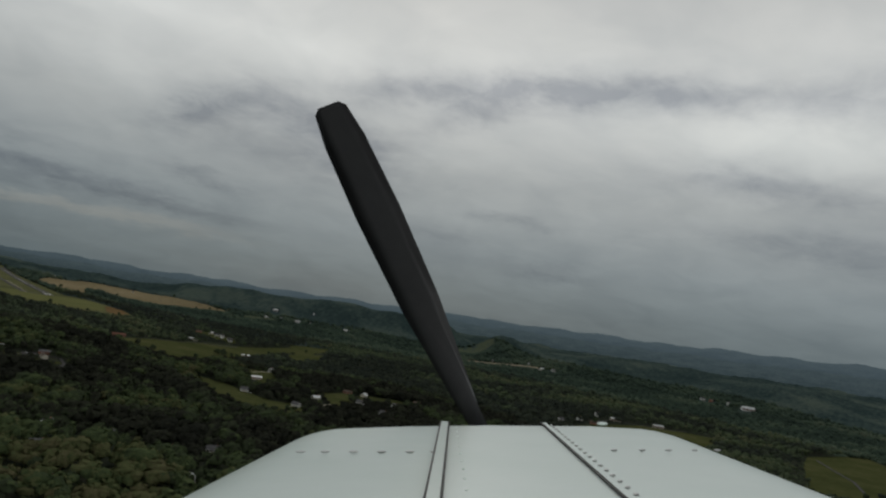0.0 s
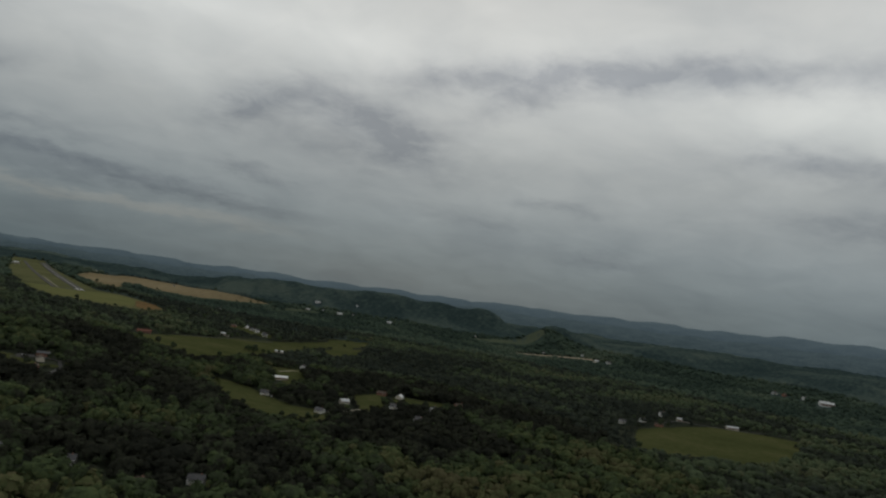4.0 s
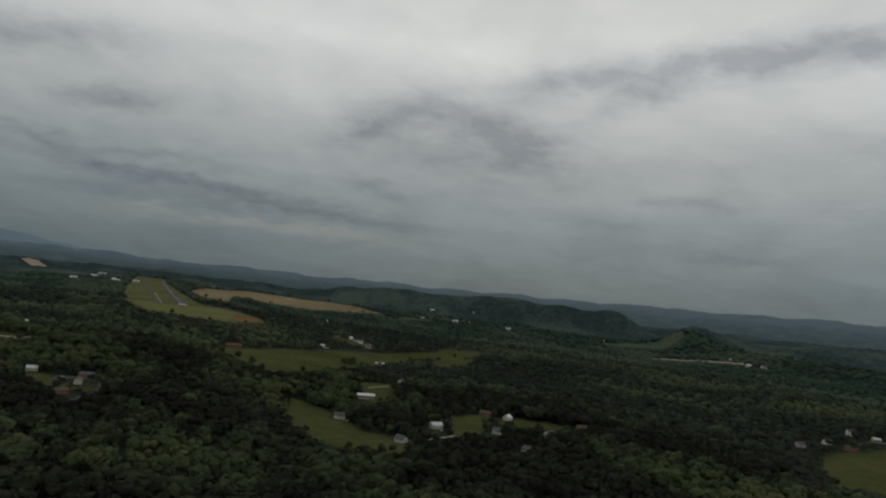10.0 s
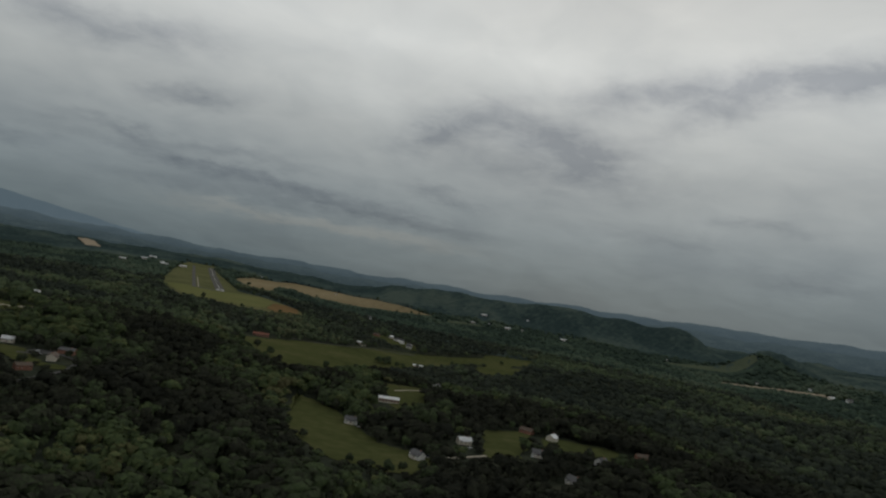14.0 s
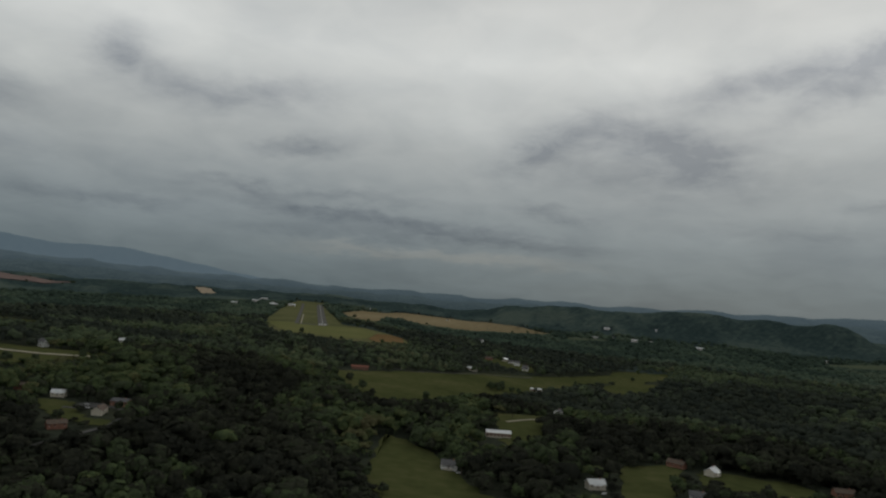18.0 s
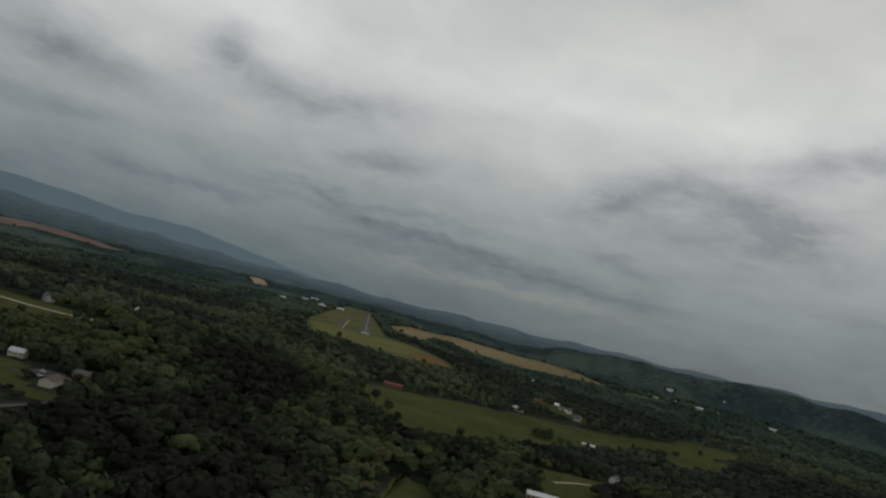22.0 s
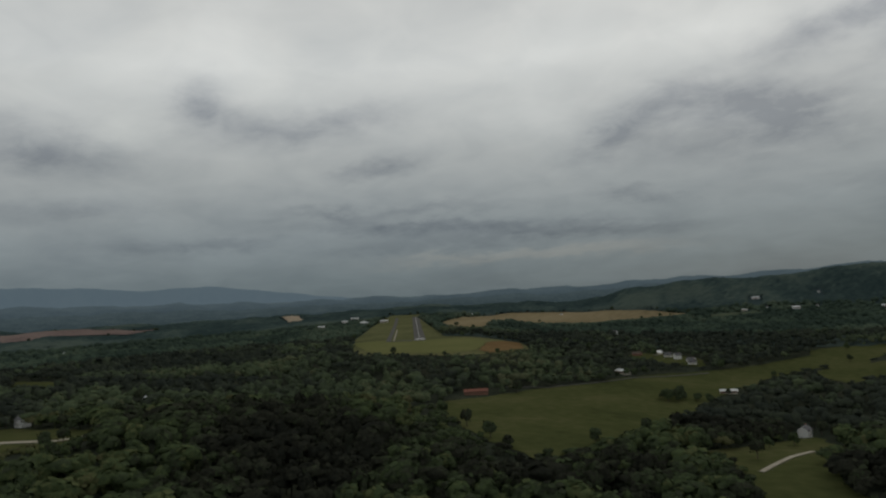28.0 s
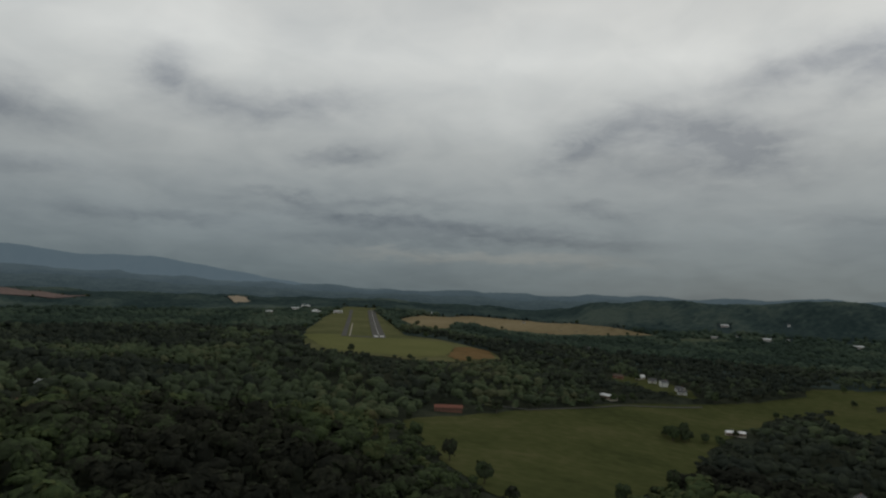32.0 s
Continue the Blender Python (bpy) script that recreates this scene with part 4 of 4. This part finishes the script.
def scatter(step, near, far, seed, x0, x1, y0, y1):
    """Uneven rows of places in a belt of the plan, off the fields, lanes and yards."""
    rng = np.random.default_rng(seed)
    X, Y = np.meshgrid(np.arange(x0, x1, step), np.arange(y0, y1, step))
    X, Y = X.ravel() + rng.uniform(-0.5, 0.5, X.size) * step, Y.ravel() + rng.uniform(-0.5, 0.5, X.size) * step
    d = way_off(X, Y)
    az = np.degrees(np.arctan2(-(X - LINE0[0]), Y - LINE0[1] + 350))
    keep = (d >= near) & (d < far) & (az > -62) & (az < 92) & (np.hypot(X - MID[0], Y - MID[1]) < 3135)
    X, Y = X[keep], Y[keep]
    keep = np.ones(len(X), bool)
    for poly in CLEAR:
        p = np.array(poly)
        b = (X > p[:, 0].min()) & (X < p[:, 0].max()) & (Y > p[:, 1].min()) & (Y < p[:, 1].max())
        keep[b] &= ~inside(poly, X[b], Y[b])
    for sx, sy, sr in SPOTS:
        ux, uy = toward(sx, sy)
        for s, r in ((0, 0.66), (0.8, 0.6), (1.5, 0.42)):
            keep &= (X - sx - ux * sr * s) ** 2 + (Y - sy - uy * sr * s) ** 2 > (sr * r) ** 2
    X, Y = X[keep], Y[keep]
    low = np.ones(len(X))
    for poly in CLEAR:
        p = np.array(poly)
        ux, uy = toward(p[:, 0].mean(), p[:, 1].mean())
        for s, k in ((28, 0.38), (60, 0.55), (100, 0.75)):
            b = (X > p[:, 0].min() + ux * s) & (X < p[:, 0].max() + ux * s) & (Y > p[:, 1].min() + uy * s) & (Y < p[:, 1].max() + uy * s)
            i = np.flatnonzero(b)
            i = i[inside(poly, X[i] - ux * s, Y[i] - uy * s)]
            low[i] = np.minimum(low[i], k)
    for sx, sy, sr in SPOTS:
        ux, uy = toward(sx, sy)
        near_by = (X - sx - ux * sr * 2.6) ** 2 + (Y - sy - uy * sr * 2.6) ** 2 < (sr * 0.9) ** 2
        low[near_by] = np.minimum(low[near_by], 0.5)
    return np.stack([X, Y, height(X, Y)], 1), rng, low


def tints(P, rng):
    """Stands of like trees, with single lighter, yellowed and brown ones between."""
    x, y = P[:, 0], P[:, 1]
    patch = np.sin(x / 71 + 1.3 * np.sin(y / 93)) + np.sin(y / 57 + 1.7 * np.sin(x / 130)) + 0.8 * np.sin((x + y) / 37 + np.sin(x / 29)) + 0.6 * np.sin((x - y) / 150) + 1.0 * np.sin(x / 260 + 2 * np.sin(y / 330))
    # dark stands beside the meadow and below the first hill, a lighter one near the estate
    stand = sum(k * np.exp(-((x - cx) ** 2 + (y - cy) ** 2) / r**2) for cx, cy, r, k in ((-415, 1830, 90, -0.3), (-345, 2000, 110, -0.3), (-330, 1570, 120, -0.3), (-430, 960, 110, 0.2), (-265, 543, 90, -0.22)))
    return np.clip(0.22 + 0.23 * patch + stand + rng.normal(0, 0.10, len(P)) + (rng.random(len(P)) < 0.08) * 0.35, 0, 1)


FULL = [crown_shape(s, 34, 6, slim=k, spray_size=0.074) for s, k in enumerate((1.0, 1.0, 0.85, 1.15, 0.6, 0.95, 1.1, 0.45))]
PLAIN = [crown_shape(20 + s, 3, 3, False, 0.09, k) for s, k in enumerate((1.0, 0.8, 1.15, 0.55, 1.0, 1.1))]
DOME = [dome_shape(40 + s) for s in range(6)]
BELTS = (("near_woods", 12.6, 0, 600, FULL, M_LEAF, (12, 20), (-1300, 900, 330, 1750), "dense mixed green woodland with yellowing crowns", 1.24),
    ("middle_woods", 15.4, 600, 1500, PLAIN, M_LEAF_MID, (12, 18), (-2200, 1900, -100, 2800), "dense dark green woodland of the valley", 1.2),
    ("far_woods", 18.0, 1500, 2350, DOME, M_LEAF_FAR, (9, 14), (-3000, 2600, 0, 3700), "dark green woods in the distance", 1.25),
    ("rear_woods", 14.5, 0, 620, DOME, M_LEAF, (12, 19), (-620, 640, -420, 330), "mixed green woodland behind the approach", 1.2))
for i, (name, step, near, far, shapes, mat, (h0, h1), (x0, x1, y0, y1), label, broad) in enumerate(BELTS):
    P, rng, low = scatter(step, near, far, 100 + i, x0, x1, y0, y1)
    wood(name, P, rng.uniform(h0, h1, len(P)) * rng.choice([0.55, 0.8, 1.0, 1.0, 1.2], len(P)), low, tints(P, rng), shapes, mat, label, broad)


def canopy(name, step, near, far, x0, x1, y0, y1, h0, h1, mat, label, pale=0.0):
    """The closed, lumpy roof of woods so far off that single trees merge, open over fields and yards."""
    rng = np.random.default_rng(77)
    X, Y = np.meshgrid(np.arange(x0, x1, step), np.arange(y0, y1, step))
    X, Y = X + rng.uniform(-0.4, 0.4, X.shape) * step, Y + rng.uniform(-0.4, 0.4, X.shape) * step
    d, q = way_off(X, Y), np.hypot(X - MID[0], Y - MID[1])
    az = np.degrees(np.arctan2(-X, Y + 350))
    keep = (d >= near - step) & (d < far) & (q < 3480) & (az > -64) & (az < 94)
    for poly in CLEAR:
        keep &= ~inside(poly, X, Y)
    for sx, sy, sr in SPOTS:
        ux, uy = toward(sx, sy)
        for k, r in ((0, 0.6), (0.8, 0.5), (1.5, 0.4)):
            keep &= (X - sx - ux * sr * k) ** 2 + (Y - sy - uy * sr * k) ** 2 > (sr * r) ** 2
    stand = 0.5 + 0.28 * np.sin(X / 61 + np.sin(Y / 47)) + 0.22 * np.sin(Y / 83 + 2 * np.sin(X / 120))
    up = h0 + (h1 - h0) * (0.55 * rng.random(X.shape) + 0.45 * stand)
    inner = keep.copy()
    inner[1:-1, 1:-1] &= keep[:-2, 1:-1] & keep[2:, 1:-1] & keep[1:-1, :-2] & keep[1:-1, 2:]
    Z = height(X, Y) + np.where(inner, up, -1.0)
    tile = keep[:-1, :-1] & keep[1:, :-1] & keep[:-1, 1:] & keep[1:, 1:]
    n = X.shape[1]
    a, b = np.nonzero(tile)
    base = a * n + b
    quads = np.stack([base, base + 1, base + n + 1, base + n], 1)
    used, back_ref = np.unique(quads, return_inverse=True)
    ob = mesh_object(name, np.stack([X.ravel(), Y.ravel(), Z.ravel()], 1)[used], back_ref.reshape(-1, 4), mat, smooth=True)
    P = np.stack([X.ravel(), Y.ravel()], 1)[used]
    at = ob.data.attributes.new("tint", "FLOAT", "POINT")
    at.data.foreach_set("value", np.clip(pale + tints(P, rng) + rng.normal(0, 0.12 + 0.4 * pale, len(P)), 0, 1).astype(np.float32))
    return tagged(ob, label, "woods", kind="stuff")


# both canopies take leaf colours that already hold the haze
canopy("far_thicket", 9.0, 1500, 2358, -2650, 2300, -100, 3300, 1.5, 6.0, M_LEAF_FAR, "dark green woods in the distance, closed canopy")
canopy("horizon_thicket", 11.0, 2350, 3560, -3600, 3200, -100, 4050, 1.0, 13.0, M_LEAF_HAZE, "hazy blue-green woods towards the far hills, closed canopy", 0.16)


def tree(seed):
    """A lone broadleaf tree: tapered trunk with limbs, and a crown of leaf sprays; height 1."""
    rng = np.random.default_rng(seed)
    root = new("tree")
    bm = bmesh.new()

    def limb(a, b, ra, rb):
        a, b = Vector(a), Vector(b)
        q = (b - a).to_track_quat("Z", "Y").to_matrix()
        ring = [q @ Vector((math.cos(t), math.sin(t), 0)) for t in np.linspace(0, 2 * math.pi, 6, endpoint=False)]
        prism(bm, [a + p * ra for p in ring], [b + p * rb for p in ring])

    limb((0, 0, -0.05), (0.01, 0, 0.42), 0.034, 0.02)
    limb((0.01, 0, 0.40), (-0.01, 0.02, 0.78), 0.02, 0.006)
    for t in np.linspace(0, 6.283, 5, endpoint=False) + rng.uniform(0, 1):
        limb((0, 0, rng.uniform(0.25, 0.42)), (0.24 * math.cos(t), 0.24 * math.sin(t), rng.uniform(0.5, 0.68)), 0.012, 0.004)
    part("trunk", bm, M_BARK, root)
    v, f = crown_shape(seed + 70, 60, 10, False, 0.05)
    crown = mesh_object("crown", v, f, M_LEAF, root)
    at = crown.data.attributes.new("tint", "FLOAT", "POINT")
    at.data.foreach_set("value", np.clip(rng.normal(0.25 + 0.3 * rng.random(), 0.06, len(v)), 0, 1).astype(np.float32))
    return root


TREES = [tree(s) for s in range(5)]
rng = random.Random(12)
spots = []
for poly in CLEAR[:9]:
    n = len(poly)
    for i in range(0, n, 3):
        if rng.random() < 0.5:
            spots.append((poly[i][0] + rng.uniform(-6, 6), poly[i][1] + rng.uniform(-6, 6)))
for sx, sy, sr in SPOTS[:50]:
    for _ in range(2):
        a = rng.uniform(0, 6.283)
        if Vector(toward(sx, sy)).dot((math.cos(a), math.sin(a))) < 0.2:
            spots.append((sx + sr * 0.85 * math.cos(a), sy + sr * 0.85 * math.sin(a)))
spots += [(-560 + 8 * i + rng.uniform(-3, 3), 1700 + 22 * i + rng.uniform(-9, 9)) for i in range(3, 5)]
# the row of tall trees before the hamlet, and the grove beside the meadow shed
spots += [(-715 + 85 * u + rng.uniform(-8, 8), 1797 + 183 * u + rng.uniform(-8, 8)) for u in (0.0, 0.12, 0.2, 0.34, 0.4, 0.47, 0.56, 0.7, 0.76, 0.83)]
spots += [(-526 + rng.uniform(-22, 22), 1759 + rng.uniform(-26, 26)) for _ in range(9)]
spots += [(-1210 + 17 * i + rng.uniform(-9, 9), 2250 - 4 * i + rng.uniform(-24, 24)) for i in range(26)]
done = 0
for x, y in spots[:280]:
    k = done % 5
    m = pose(x, y, float(height(x, y)), 0, 0, rng.uniform(0, 360)) if done >= 5 else None
    ob = TREES[k] if done < 5 else copy_thing(TREES[k], m)
    if done < 5:
        ob.matrix_world = pose(x, y, float(height(x, y)), 0, 0, rng.uniform(0, 360))
    s = rng.uniform(9, 17)
    ob.scale = (s * 0.9, s * 0.9, s)
    tagged(ob, "green broadleaf tree with rounded leafy crown", "tree", "trees along field edges and yards")
    done += 1

# ---- the aeroplane's nose, at the start of the approach ----
NOSE = view(*PATH[0][1:])
nose = new("aeroplane_nose")
nose.matrix_world = NOSE
tagged(nose, "white riveted engine cowling of a light aeroplane with black propeller", "aeroplane")
SLOPE, TOP0, RUN = -0.144, -0.164, 0.019        # top line in the carrier's axes: height falls and drifts with distance


def top_at(d):
    return TOP0 + SLOPE * d


def section(d, drop=0.0):
    """The cowling's cross-section at a distance ahead: flat top, round shoulders, steep cheeks."""
    k = (d - 0.73) / 0.67
    xl, xr, t, pts = -0.363 + 0.033 * k, 0.514 + 0.004 * k, top_at(d) - drop, []
    r = 0.075
    for i in range(9):
        q = math.pi / 2 * i / 8
        pts.append((xl + r * (1 - math.sin(q)) * 1.9, t - r * (1 - math.cos(q)) * 0.9))
    pts = pts[::-1]
    pts = [(xl - 0.01, t - 0.42), (xl - 0.005, t - 0.2), *pts]
    pts += [(xl + 0.26, t + 0.004), (0.09, t + 0.006), (0.30, t + 0.004)]
    for i in range(9):
        q = math.pi / 2 * i / 8
        pts.append((xr - r * (1 - math.sin(q)) * 1.9, t - r * (1 - math.cos(q)) * 0.9))
    return pts + [(xr + 0.005, t - 0.2), (xr + 0.01, t - 0.42)]


def place(x, y, d):
    """From the carrier's right, up and ahead to the nose's own axes."""
    return (x, y, -d)


def surface(name, stations, mat, parent):
    verts, faces = [], []
    for d, drop in stations:
        verts += [place(x, y, d) for x, y in section(d, drop)]
    n = len(section(1.0))
    for i in range(len(stations) - 1):
        faces += [(i * n + j, i * n + j + 1, (i + 1) * n + j + 1, (i + 1) * n + j) for j in range(n - 1)]
    faces.append(tuple(range((len(stations) - 1) * n, len(stations) * n)))
    return mesh_object(name, verts, faces, mat, parent, smooth=False)


skin = surface("cowling", [(0.35, 0), (0.6, 0), (0.8, 0), (1.0, 0), (1.2, 0), (1.34, 0), (1.385, 0.002), (1.405, 0.006), (1.42, 0.016), (1.43, 0.04), (1.435, 0.2)], M_COWL, nose)
for p in skin.data.polygons:
    p.use_smooth = len(p.vertices) == 4


def bar(name, x0, x1, d0, d1, w, t, mat, parent, up=0.0):
    """A thin strip lying on the top of the cowling from (x0, d0) to (x1, d1)."""
    bm = bmesh.new()
    a0, a1 = top_at(d0) + 0.006 + up, top_at(d1) + 0.006 + up
    prism(bm, [place(x0 - w / 2, a0, d0), place(x0 + w / 2, a0, d0), place(x0 + w / 2, a0 + t, d0), place(x0 - w / 2, a0 + t, d0)],
        [place(x1 - w / 2, a1, d1), place(x1 + w / 2, a1, d1), place(x1 + w / 2, a1 + t, d1), place(x1 - w / 2, a1 + t, d1)])
    return part(name, bm, mat, parent)


# piano hinge with two dark gaps, and the panel joint with its row of rivets
hinge = bar("hinge", -0.0155, 0.0036, 0.45, 1.405, 0.014, 0.004, M_COWL, nose)
for dx in (-0.0085, 0.0085):
    bar("hinge_gap", dx - 0.0155, 0.0036 + dx, 0.45, 1.405, 0.0032, 0.0022, M_SEAM, hinge)
joint = bar("panel_joint", 0.184, 0.203, 0.45, 1.408, 0.0042, 0.0022, M_SEAM, nose)
bar("panel_edge", 0.190, 0.209, 0.45, 1.408, 0.008, 0.0012, M_COWL, joint)


def rivet(name, x, d, r, parent, mat, squash=1.0):
    bm = bmesh.new()
    bmesh.ops.create_uvsphere(bm, u_segments=8, v_segments=4, radius=r)
    for v in bm.verts:
        v.co = Vector(place(x + v.co.x * squash, top_at(d) + 0.006 + v.co.z * 0.35, d + v.co.y))
    return part(name, bm, mat, parent)


for i in range(22):
    d = 0.62 + 0.036 * i
    rivet("rivet", 0.202 + 0.018 * (d - 0.45), d, 0.0036, nose, M_STEEL)
for i in range(12):
    rivet("rivet", 0.026, 0.62 + 0.065 * i, 0.0024, nose, M_COWL)
for x in (-0.215, -0.178, -0.135, -0.093, -0.05, -0.012):
    rivet("fastener", x, 1.025, 0.0042, nose, M_STEEL, 1.9)
for x in (0.262, 0.305, 0.345, 0.385, 0.42):
    rivet("fastener", x, 1.04, 0.0036, nose, M_STEEL, 1.6)
rivet("latch", 0.328, 1.40, 0.009, nose, M_COWL, 1.3)

HUB, REACH, LEAN = Vector(place(0.14, -0.57, 1.80)), 1.05, radians(115)


def blade(turn):
    """One propeller blade: narrow root, broad middle, rounded square tip, twisted along its length."""
    verts, faces = [], []
    stations = ((0.05, 0.05, 60, 0.045), (0.2, 0.085, 50, 0.03), (0.45, 0.125, 35, 0.02), (0.7, 0.13, 25, 0.014), (0.9, 0.115, 19, 0.009), (0.985, 0.09, 17, 0.006), (1.0, 0.06, 17, 0.004))
    for s, chord, twist, thick in stations:
        q = radians(twist)
        for a, b in ((-0.5, 0), (-0.2, 0.5), (0.2, 0.45), (0.5, 0), (0.2, -0.45), (-0.2, -0.5)):
            u, w = a * chord, b * thick
            side, deep = u * math.cos(q) - w * math.sin(q), u * math.sin(q) + w * math.cos(q)
            x = s * REACH * math.cos(turn) - side * math.sin(turn)
            y = s * REACH * math.sin(turn) + side * math.cos(turn)
            verts.append(HUB + Vector((x, y, deep)))
    for i in range(len(stations) - 1):
        faces += [(i * 6 + j, i * 6 + (j + 1) % 6, i * 6 + 6 + (j + 1) % 6, i * 6 + 6 + j) for j in range(6)]
    faces += [tuple(range(5, -1, -1)), tuple(range(len(verts) - 6, len(verts)))]
    return mesh_object("propeller_blade", verts, faces, M_BLADE, nose, "matt black propeller blade", smooth=True)


blade(LEAN)
blade(LEAN + math.pi)
bm = bmesh.new()
bmesh.ops.create_cone(bm, segments=20, radius1=0.09, radius2=0.09, depth=0.1, cap_ends=True, matrix=Matrix.Translation(HUB))
part("propeller_hub", bm, M_STEEL, nose)
